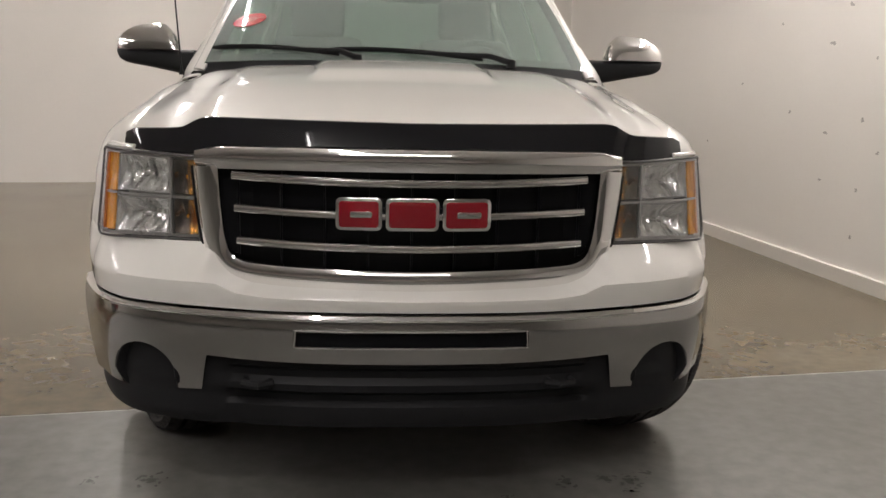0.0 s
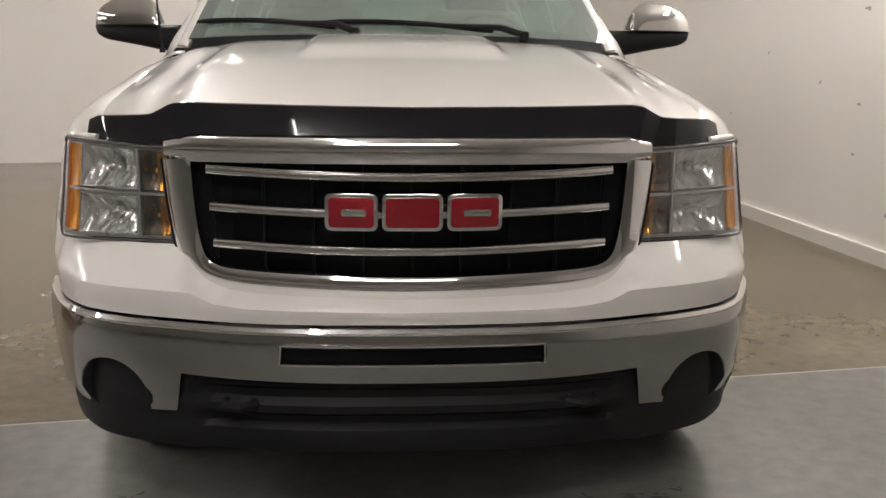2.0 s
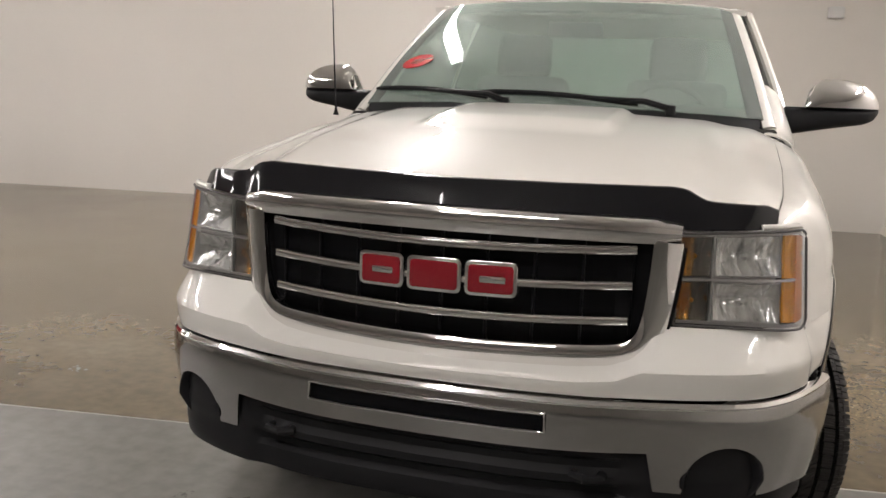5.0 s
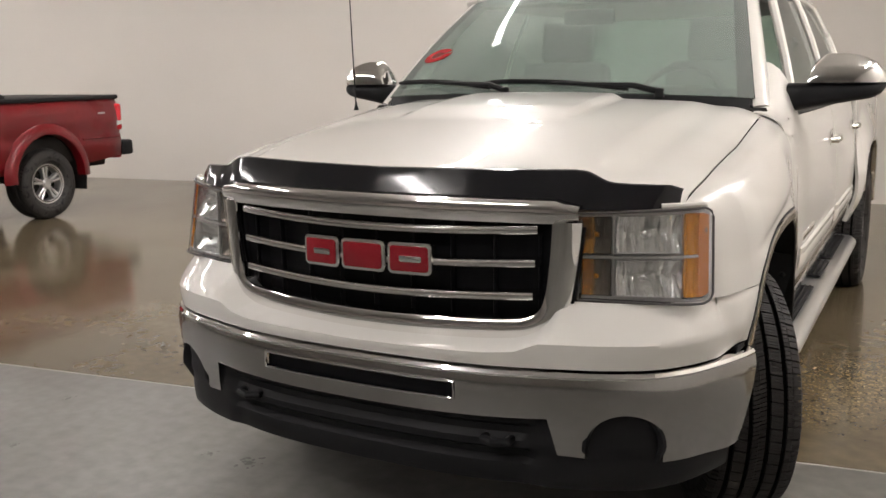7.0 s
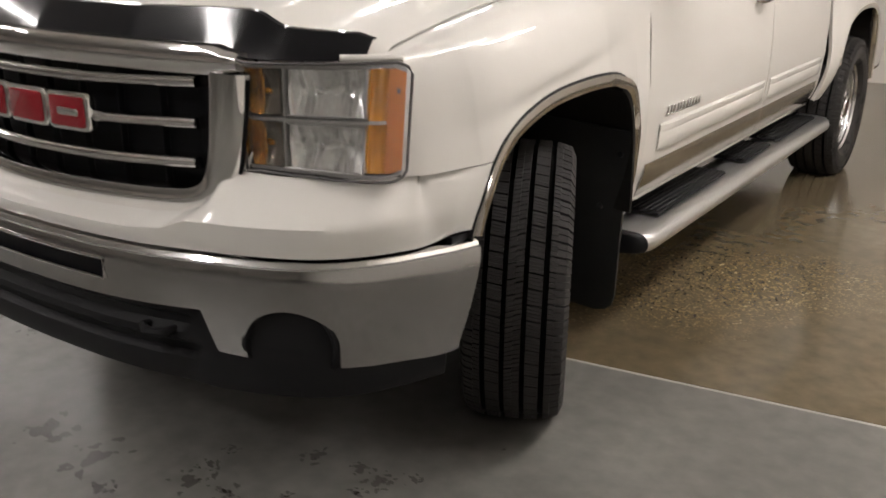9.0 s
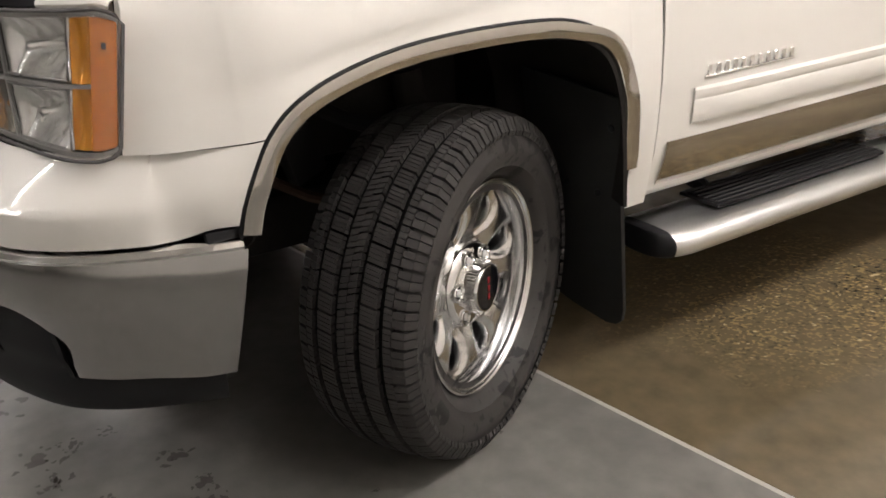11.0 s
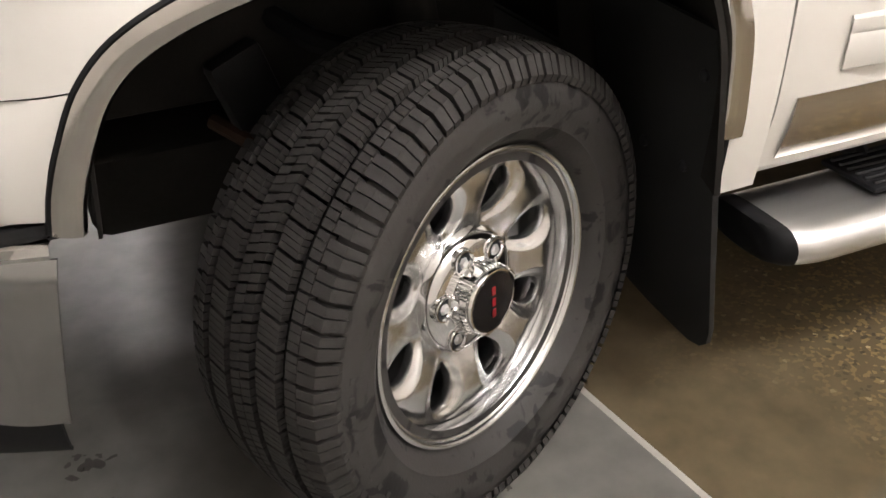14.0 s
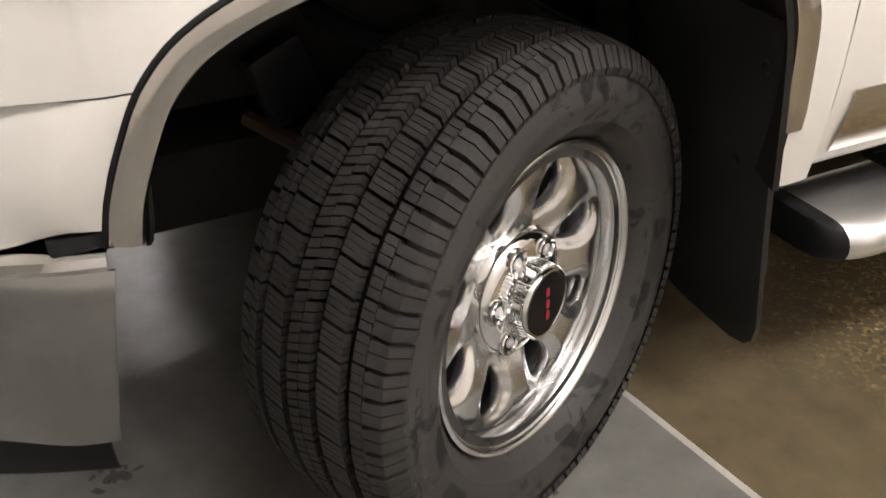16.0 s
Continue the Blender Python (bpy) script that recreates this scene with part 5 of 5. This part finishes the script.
def steel_wheel(R=0.419, RIM=0.250):
    w, ty = wheel("wheel", R, RIM, 0.282)
    prof = [(-0.10, RIM - 0.01), (-0.095, RIM - 0.025), (0.0, RIM - 0.030), (0.045, RIM - 0.024), (0.056, RIM - 0.0170), (0.070, RIM - 0.0150), (0.088, RIM - 0.0130), (0.0905, RIM - 0.0110), (0.0905, RIM - 0.0085), (0.094, RIM - 0.0075), (0.099, RIM - 0.0045), (0.0995, RIM - 0.0025), (0.1035, RIM - 0.001), (0.107, RIM + 0.003), (0.108, RIM + 0.006), (0.1065, RIM + 0.0095), (0.100, RIM + 0.0095), (0.094, RIM)]
    rim = part("rim", lathe("rim", prof, M["wheel_chrome"], 120, sharp=50), w, "chrome steel wheel with eight oval openings")

    def dish(r):
        return lerp(r, [(0.05, 0.040), (0.10, 0.041), (0.120, 0.049), (0.140, 0.060), (0.165, 0.068), (0.188, 0.072), (0.205, 0.0725), (0.220, 0.070), (0.232, 0.066)])

    part("disc", oval_plate("disc", dish, 0.05, 0.232, M["wheel_chrome"], 0.080, 0.051, 0.172), rim)
    # near-black disc: the shade behind the oval openings put into its colour
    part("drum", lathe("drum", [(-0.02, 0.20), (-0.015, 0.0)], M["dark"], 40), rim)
    # hub cover with nut pockets and a dark centre badge
    cap = part("hub_cap", lathe("hub_cap", [(0.030, 0.110), (0.050, 0.1095), (0.060, 0.1065), (0.067, 0.101), (0.0715, 0.093), (0.0730, 0.076), (0.0755, 0.0640), (0.084, 0.0615), (0.100, 0.0605), (0.107, 0.0590), (0.1105, 0.0565), (0.1110, 0.0535), (0.1085, 0.0525), (0.1085, 0)], M["chrome"], 72), rim, "chrome hub cover")
    part("centre_badge", lathe("centre_badge", [(0.1080, 0.0525), (0.1105, 0.0510), (0.1115, 0.0)], M["black_gloss"], 36), cap, "dark round centre badge")
    for dz in (-0.021, 0.0, 0.021):
        part("badge_mark", rbox("badge_mark", (0.002, 0.009, 0.016), M["red_enamel"], 0.0008, 1, (0.1122, 0, dz)), cap)
    for k in range(6):
        a = radians(60 * k + 51)
        m = Matrix.Rotation(a, 4, "X")
        part("nut_pocket", lathe("nut_pocket", [(0.030, 0.0250), (0.074, 0.0240), (0.0785, 0.0215), (0.0785, 0.0195), (0.0745, 0.0180), (0.0742, 0.0178)], M["chrome"], 28), cap, m=m @ pose(0, 0.079, 0))
        # flat dark disc in place of a pocket's deep shade
        part("nut_recess", lathe("nut_recess", [(0.0740, 0.0185), (0.0744, 0.0100), (0.0744, 0.0)], M["recess"], 24), cap, "dark disc painting the shade round a nut", m=m @ pose(0, 0.079, 0))
        part("nut", lathe("nut", [(0.055, 0.0095), (0.0765, 0.0095), (0.080, 0.006), (0.080, 0)], M["silver"], 6, sharp=20), cap, "dull steel wheel nut", m=m @ pose(0, 0.079, 0))
        for j in range(5):
            part("rib", rbox("rib", (0.044, 0.005, 0.0036), M["chrome"], 0.0012, 1, (0.084, 0.0610, (j - 2) * 0.0075), (0, 0, -3)), cap, m=Matrix.Rotation(a + radians(30), 4, "X"))
    return w


STEER = 26.4
fl = steel_wheel()
fl.parent = truck
AX_F, AX_R = (0.834, 1.037), 4.735
fl.matrix_basis = pose(AX_F[0], AX_F[1], 0.397, 0, 0, STEER)
for m in (pose(-AX_F[0], AX_F[1], 0.397, 0, 0, 180 + STEER), pose(0.885, AX_R, 0.397), pose(-0.885, AX_R, 0.397, 0, 0, 180)):
    c = copy_thing(fl, m)
# drive parts seen in the front arch
for sx in (1, -1):
    part("control_arm", tube("control_arm", [(sx * 0.45, 1.0, 0.44), (sx * 0.60, 1.06, 0.41), (sx * 0.74, 1.09, 0.40)], [0.035, 0.03, 0.035], M["under"], 10), truck)
    part("damper", tube("damper", [(sx * 0.66, 1.12, 0.45), (sx * 0.58, 1.10, 0.85)], 0.04, M["under"], 12), truck)
    part("stabiliser_link", tube("stabiliser_link", [(sx * 0.52, 0.74, 0.63), (sx * 0.60, 0.80, 0.60), (sx * 0.66, 0.88, 0.575), (sx * 0.68, 0.96, 0.56)], 0.014, M["rust"], 8), truck, "rusty suspension link")
    part("upper_arm", tube("upper_arm", [(sx * 0.50, 0.86, 0.80), (sx * 0.60, 0.92, 0.765), (sx * 0.70, 1.02, 0.74)], [0.022, 0.020, 0.026], M["black"], 8), truck)
    part("arm_bracket", rbox("arm_bracket", (0.05, 0.10, 0.13), M["black"], 0.012, 2, (sx * 0.565, 0.80, 0.70), (18, 0, 12)), truck)
    part("tie_rod", tube("tie_rod", [(sx * 0.30, 0.86, 0.40), (sx * 0.72, 0.90, 0.40)], 0.014, M["under"], 8), truck)
    # mud flap
    out = [(0.605, 0.21), (0.615, 0.175), (0.64, 0.155), (0.73, 0.140), (0.86, 0.132), (0.900, 0.142), (0.922, 0.162), (0.934, 0.20), (0.950, 0.40), (0.968, 0.60), (0.985, 0.74), (0.985, 0.80), (0.62, 0.82)]
    flap = part("mud_flap", prism("mud_flap", out, 0.012, M["flap"], lambda u, v, w: (sx * u, 1.440 + w + 0.155 * (0.74 - v), v), 0.003), truck, "black rubber mud flap")
    for u, v in ((0.952, 0.72), (0.88, 0.53), (0.76, 0.53)):
        part("screw", lathe("screw", [(0.0, 0.011), (0.005, 0.010), (0.008, 0.005), (0.008, 0)], M["black"], 14), flap, m=pose(sx * u, 1.440 + 0.155 * (0.74 - v), v, 0, 0, -90))
    # side step
    prof = [(x - 0.016, z - 0.010) for x, z in [(0.80, 0.352), (0.84, 0.366), (0.97, 0.366), (1.005, 0.358), (1.022, 0.338), (1.020, 0.312), (0.998, 0.296), (0.90, 0.290), (0.82, 0.300), (0.795, 0.325)]]
    loop = np.array(spline(prof + prof[:1], 41)[:-1])
    hub = np.array((0.865, 0.33))

    def step_ring(y, f):
        """The step's section at y: its outer edge sweeps in towards both ends."""
        e = min(1.0, max(0.0, 1.725 - y, y - 4.235) / 0.11)
        g = 1 - 0.30 * (1 - math.sqrt(1 - e * e))
        return [(sx * (0.78 + (p[0] - 0.78) * g), y, p[1] + 0.045) for p in hub + (loop - hub) * f]

    step = part("side_step", loft("side_step", [step_ring(y, 1.0) for y in (1.648, 1.656, 1.668, 1.684, 1.70, 1.725, 2.9, 4.235, 4.26, 4.276, 4.292, 4.304, 4.312)], M["alu"]), truck, "brushed aluminium side step with black tread pads")
    for ys_ in ((1.618, 1.622, 1.634, 1.650), (4.342, 4.338, 4.326, 4.310)):
        part("end_cap", loft("end_cap", [step_ring(y, f) for y, f in zip(ys_, (0.90, 1.0, 1.025, 1.03))], M["black"]), step)
    for y0, y1 in ((1.86, 2.62), (2.88, 3.30), (3.42, 4.16)):
        pad = part("pad", rbox("pad", (0.145, y1 - y0, 0.012), M["black"], 0.004, 2, (sx * 0.870, (y0 + y1) / 2, 0.416)), step, "ribbed black rubber pad")
        for k in range(6):
            part("ridge", rbox("ridge", (0.011, y1 - y0 - 0.02, 0.007), M["black"], 0.003, 1, (sx * (0.815 + k * 0.022), (y0 + y1) / 2, 0.424)), pad)
    for y in (1.95, 2.95, 3.95):
        part("bracket", tube("bracket", [(sx * 0.60, y, 0.46), (sx * 0.80, y, 0.42), (sx * 0.88, y, 0.33)], 0.022, M["black"], 8), step)

# cargo bed
ARCH_R = [(y + (AX_R - 1.062) - 0.02, z) for y, z in ARCH]
for sx in (1, -1):
    ys = sorted(set([4.022, 4.09, 4.12] + [float(p[0]) for p in ARCH_R] + [5.3, 5.5, 5.7, 5.80]))
    rows = []
    aR = np.array(ARCH_R)
    for y in ys:
        low = 0.53
        if ARCH_R[0][0] <= y <= ARCH_R[-1][0]:
            low = lerp(y, [tuple(p) for p in ARCH_R])
        rows.append([(sx * (lerp(z, [(0.45, 0.938), (0.60, 0.968), (0.80, 0.985), (1.0, 0.985), (1.15, 0.978), (1.28, 0.965), (1.32, 0.943)]) + arch_flare(y, z, aR, 3.65)), y, z) for z in np.linspace(low, 1.32, 18)])
    part("bed_side", shell("bed_side", rows, 0.02 * sx, M["paint"]), truck)
    d = np.gradient(aR, axis=0)
    d /= np.linalg.norm(d, axis=1, keepdims=True)
    nn = np.c_[-d[:, 1], d[:, 0]]
    part("arch_trim", shell("arch_trim", [[(sx * (1.041 + dx), *(p + q * o)) for o, dx in ((0.012, -0.004), (0.0, 0.004), (-0.02, 0.0), (-0.03, -0.02), (-0.03, -0.04))] for p, q in zip(aR, nn)], -0.002 * sx, M["steel"]), truck, "polished stainless wheel arch trim")
    part("wheel_house", shell("wheel_house", [[(sx * x, *(p - q * 0.01)) for x in (0.995, 0.8, 0.62, 0.5)] for p, q in zip(aR, nn)], -0.01 * sx, M["under"]), truck)
    part("bed_rail", rbox("bed_rail", (0.09, 1.74, 0.045), M["black"], 0.012, 2, (sx * 0.948, 4.93, 1.335)), truck, "black bed rail cap")
    flap = part("mud_flap", prism("mud_flap", [(0.735, 0.28), (0.93, 0.18), (0.985, 0.42), (0.985, 0.62), (0.72, 0.62)], 0.012, M["flap"], lambda u, v, w: (sx * u, 5.17 + w, v), 0.003), truck, "black rubber mud flap")
part("bed_floor", rbox("bed_floor", (1.80, 1.72, 0.04), M["black"], 0.01, 1, (0, 4.93, 0.90)), truck)
part("bed_front", rbox("bed_front", (1.84, 0.04, 0.80), M["paint"], 0.01, 1, (0, 4.08, 0.93)), truck)
part("tailgate", rbox("tailgate", (1.84, 0.06, 0.62), M["paint"], 0.02, 2, (0, 5.78, 1.02)), truck)
part("rear_bumper", rbox("rear_bumper", (1.90, 0.16, 0.22), M["chrome"], 0.04, 3, (0, 5.88, 0.60)), truck)


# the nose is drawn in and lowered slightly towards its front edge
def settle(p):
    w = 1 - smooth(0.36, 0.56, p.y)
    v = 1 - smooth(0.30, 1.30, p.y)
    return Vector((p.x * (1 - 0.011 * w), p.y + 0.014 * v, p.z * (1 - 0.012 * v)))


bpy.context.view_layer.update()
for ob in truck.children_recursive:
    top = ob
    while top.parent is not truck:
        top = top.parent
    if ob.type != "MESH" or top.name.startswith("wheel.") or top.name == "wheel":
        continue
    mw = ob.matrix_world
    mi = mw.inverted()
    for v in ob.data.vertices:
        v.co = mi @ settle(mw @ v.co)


# ---- the red pickup ----
red = thing("pickup_truck", "red small pickup with flared arches, alloy wheels and black bed cover", "pickup truck")
# its own axes: x to its left flank, y to the rear, the rear axle at the origin
RW_R = 0.375


def red_x(z):
    return lerp(z, [(0.40, 0.74), (0.50, 0.775), (0.62, 0.80), (0.70, 0.80), (0.73, 0.785), (0.90, 0.80), (1.02, 0.79), (1.10, 0.765), (1.14, 0.74)])


RA = np.array([(0.455 * math.cos(t), 0.36 + 0.45 * math.sin(t)) for t in np.linspace(math.pi * 1.02, -0.06, 60)])
for sx in (1, -1):
    ys = sorted(set([-1.05, -0.9, -0.7, -0.55, -0.48] + [float(p[0]) for p in RA] + [0.50, 0.6, 0.75, 0.95, 1.08, 1.12]))
    rows = []
    for y in ys:
        low = 0.42 if y < 0.46 else lerp(y, [(0.46, 0.44), (0.62, 0.45), (1.12, 0.50)])
        if abs(y) <= 0.455:
            low = lerp(y, [tuple(p) for p in RA])
        rows.append([(sx * (red_x(z) - 0.05 * smooth(1.04, 1.13, y)), y, z) for z in np.linspace(low, 1.13, 16)])
    part("bed_side", shell("bed_side", rows, 0.02 * sx, M["red_paint"]), red)
    d = np.gradient(RA, axis=0)
    d /= np.linalg.norm(d, axis=1, keepdims=True)
    nn = np.c_[-d[:, 1], d[:, 0]]
    flare = [[(sx * (0.785 + dx), *(p + q * o)) for o, dx in ((0.115, 0.0), (0.10, 0.020), (0.06, 0.045), (0.01, 0.060), (-0.008, 0.055), (-0.012, 0.02), (-0.012, -0.05))] for p, q in zip(RA, nn)]
    part("arch_flare", shell("arch_flare", flare, -0.003 * sx, M["red_paint"]), red, "flared red wheel arch")
    part("wheel_house", shell("wheel_house", [[(sx * x, *(p - q * 0.01)) for x in (0.80, 0.6, 0.45)] for p, q in zip(RA, nn)], -0.01 * sx, M["under"]), red)
    tl = part("tail_lamp", rbox("tail_lamp", (0.10, 0.10, 0.30), M["red_lens"], 0.03, 3, (sx * 0.735, 1.085, 0.93)), red, "red tail lamp with a white panel")
    part("reverse_lens", rbox("reverse_lens", (0.104, 0.104, 0.075), M["white_lens"], 0.02, 2, (sx * 0.735, 1.086, 0.865)), tl)
    part("side_badge", rbox("side_badge", (0.004, 0.11, 0.02), M["silver"], 0.002, 1, (sx * (red_x(0.98) + 0.002), 0.80, 0.985)), red)
    part("body_crease", tube("body_crease", [(sx * (red_x(0.71) + 0.002), y, 0.715) for y in np.linspace(0.5, 1.06, 8)], 0.010, M["red_paint"], 8), red)
    part("mud_flap", prism("mud_flap", [(0.56, 0.17), (0.80, 0.17), (0.82, 0.50), (0.54, 0.50)], 0.01, M["flap"], lambda u, v, w: (sx * u, 0.50 + w - 0.05 * (0.5 - v), v), 0.002), red, "black mud flap")
    # cab side
    cab = [[(sx * x, y, z) for z, x in ((0.42, 0.76), (0.60, 0.80), (0.90, 0.80), (1.10, 0.77), (1.40, 0.68), (1.60, 0.60))] for y in np.linspace(-2.7, -1.10, 8)]
    part("cab_side", shell("cab_side", cab, 0.02 * sx, M["red_paint"]), red)
    part("fender", shell("fender", [[(sx * (x - 0.10 * smooth(-3.6, -4.0, y)), y, z) for z, x in ((0.45 if abs(y + 3.15) > 0.45 else 0.36 + math.sqrt(max(0, 0.45**2 - (y + 3.15) ** 2)), 0.76), (0.82, 0.80), (0.92, 0.78), (1.0, 0.70), (1.04, 0.40), (1.06, 0.02))] for y in np.linspace(-2.7, -4.0, 40)], -0.02 * sx, M["red_paint"]), red)
part("tailgate", rbox("tailgate", (1.38, 0.05, 0.52), M["red_paint"], 0.015, 2, (0, 1.10, 0.85)), red)
part("bed_cover", rbox("bed_cover", (1.54, 2.16, 0.05), M["black"], 0.02, 2, (0, 0.03, 1.155)), red, "black soft bed cover")
part("cover_roll", rbox("cover_roll", (1.50, 0.62, 0.06), M["black"], 0.02, 2, (0, -0.74, 1.195)), red)
part("bed_floor", rbox("bed_floor", (1.40, 2.1, 0.30), M["under"], 0.02, 1, (0, 0.02, 0.62)), red)
bump = part("rear_bumper", rbox("rear_bumper", (1.56, 0.17, 0.17), M["black"], 0.03, 3, (0, 1.20, 0.575)), red, "black rear step bumper")
part("bumper_skin", rbox("bumper_skin", (1.50, 0.10, 0.20), M["red_paint"], 0.03, 2, (0, 1.08, 0.56)), red)
part("hitch", rbox("hitch", (0.5, 0.30, 0.08), M["under"], 0.02, 1, (0.3, 0.92, 0.42)), red)
part("roof", rbox("roof", (1.26, 1.5, 0.06), M["red_paint"], 0.03, 3, (0, -1.9, 1.62)), red)
part("cab_rear", rbox("cab_rear", (1.50, 0.04, 0.72), M["red_paint"], 0.01, 1, (0, -1.12, 0.78)), red)
g = part("rear_window", rbox("rear_window", (1.30, 0.012, 0.44), M["glass_side"], 0.004, 1, (0, -1.13, 1.36)), red)
part("windscreen", rbox("windscreen", (1.36, 0.012, 0.72), M["glass_side"], 0.004, 1, (0, -2.85, 1.34), (40, 0, 0)), red)
part("nose", rbox("nose", (1.40, 0.10, 0.50), M["red_paint"], 0.04, 3, (0, -3.98, 0.70)), red)
part("chassis", rbox("chassis", (0.8, 4.4, 0.14), M["under"], 0.02, 1, (0, -1.4, 0.45)), red)


def alloy_wheel():
    w, ty = wheel("wheel", RW_R, 0.205, 0.245)
    prof = [(-0.09, 0.20), (0.05, 0.178), (0.085, 0.182), (0.094, 0.192), (0.100, 0.202), (0.100, 0.210), (0.094, 0.208)]
    rim = part("rim", lathe("rim", prof, M["silver"], 64), w, "silver five-spoke alloy wheel")
    part("drum", lathe("drum", [(0.0, 0.175), (0.02, 0.0)], M["under"], 32), rim)
    part("hub", lathe("hub", [(0.03, 0.062), (0.078, 0.058), (0.086, 0.040), (0.092, 0.036), (0.092, 0)], M["silver"], 32), rim)
    for k in range(5):
        m = Matrix.Rotation(radians(72 * k + 20), 4, "X")
        for s in (-1, 1):
            rows = [[(0.055 + dx, r, s * (0.010 + 0.018 * (r - 0.04) / 0.14) + dz) for dx, dz in ((-0.03, -wd), (0.018, -wd), (0.026, 0), (0.018, wd), (-0.03, wd))] for r, wd in ((0.045, 0.012), (0.11, 0.012), (0.180, 0.016))]
            part("spoke", loft("spoke", rows, M["silver"]), rim, m=m)
    return w


aw = alloy_wheel()
aw.parent = red
aw.matrix_basis = pose(0.66, 0, RW_R - 0.005)
for m in (pose(-0.66, 0, RW_R - 0.005, 0, 0, 180), pose(0.66, -3.15, RW_R - 0.005), pose(-0.66, -3.15, RW_R - 0.005, 0, 0, 180)):
    copy_thing(aw, m)
# the body rides high on its springs
for o in red.children:
    if not o.name.startswith("wheel") or o.name.startswith("wheel_house"):
        o.location.z += 0.085
red.matrix_basis = pose(-7.55, 4.37, 0, 0, 0, 4) @ Matrix.Scale(0.995, 4)


# ---- marks on floor and walls ----
M["stain"] = mat("damp_stain", (0.058, 0.053, 0.046), 0.3, 0, 0.3, 20, 120, 0.1)
M["chip"] = mat("chipped_plaster", (0.42, 0.40, 0.365), 0.8, 0, 0.2, 20, 120, 0.2)
rnd = random.Random(5)


def splat(x, y, r):
    """A thin flat stain of uneven outline with a few drops beside it."""
    verts, faces = [], []

    def blob(cx, cy, rr, n=18):
        ph = [rnd.uniform(0, 6.28) for _ in range(4)]
        el = rnd.uniform(0.5, 1.0)
        tw = rnd.uniform(0, 3.14)
        o = len(verts)
        for k in range(n):
            a = 2 * math.pi * k / n
            q = rr * (1 + 0.28 * math.sin(2 * a + ph[0]) + 0.22 * math.sin(3 * a + ph[1]) + 0.16 * math.sin(5 * a + ph[2]) + 0.1 * math.sin(7 * a + ph[3]))
            u, v = q * math.cos(a), q * math.sin(a) * el
            verts.append((cx + u * math.cos(tw) - v * math.sin(tw), cy + u * math.sin(tw) + v * math.cos(tw), 0.0012))
        faces.append(tuple(range(o, o + n)))

    blob(x, y, r * 0.62)
    for _ in range(3 if r < 0.02 else 9):
        a, d = rnd.uniform(0, 6.28), rnd.uniform(0.7, 1.5) * r
        blob(x + d * math.cos(a), y + d * math.sin(a), r * rnd.uniform(0.08, 0.34), 10)
    return mesh_of("floor_stain", verts, faces, M["stain"])


for x, y, r in [(-0.18, 0.05, 0.07), (0.07, 0.04, 0.07), (0.37, 0.11, 0.048), (0.49, 0.13, 0.034), (0.78, 0.40, 0.036), (0.85, 0.46, 0.027), (0.34, 0.29, 0.02), (0.35, 0.20, 0.026), (0.56, 0.40, 0.033), (0.70, 0.42, 0.031), (0.77, 0.32, 0.024), (0.84, 1.22, 0.010), (0.92, 1.06, 0.014), (0.95, 1.10, 0.014), (-1.04, 0.45, 0.024), (-0.84, 0.45, 0.040), (-2.09, 0.65, 0.022), (-1.83, 0.15, 0.020), (-2.32, 1.49, 0.035), (-0.64, 0.05, 0.03), (0.97, 0.73, 0.009), (-0.45, -0.02, 0.03), (0.2, -0.05, 0.03), (0.62, 0.2, 0.02)]:
    st = part("floor_stain", splat(x, y, r))
    tagged(st, "dark damp stain with small drops on the concrete", "stain", group="stains on the floor", kind="stuff")

# small chips in the side wall's plaster
wd, wn = WALL_R[2], WALL_R[3]
for y, z, r in [(3.38, 1.10, 0.012), (3.61, 1.85, 0.014), (3.77, 1.60, 0.016), (4.21, 1.11, 0.010), (3.76, 0.99, 0.012), (3.37, 0.64, 0.010), (3.77, 0.66, 0.009), (3.38, 0.32, 0.010), (4.9, 1.3, 0.008), (3.3, 1.5, 0.008), (5.4, 0.8, 0.008), (3.2, 0.9, 0.010), (4.4, 1.75, 0.008)]:
    x = SIDE[0] + SIDE[1] * y
    o = []
    for k in range(12):
        a = 2 * math.pi * k / 12
        q = r * (1 + 0.35 * math.sin(2 * a + y * 7) + 0.25 * math.sin(3 * a + z * 9))
        o.append((q * math.cos(a) * 1.5, q * math.sin(a)))
    ch = part("wall_chip", prism("wall_chip", o, 0.0015, M["chip"], lambda u, v, w: (x + wd.x * u - wn.x * (w + 0.0005), y + wd.y * u - wn.y * (w + 0.0005), z + v)))
    tagged(ch, "small grey chip in the white wall paint", "wall chip", group="chips in the wall", kind="stuff")
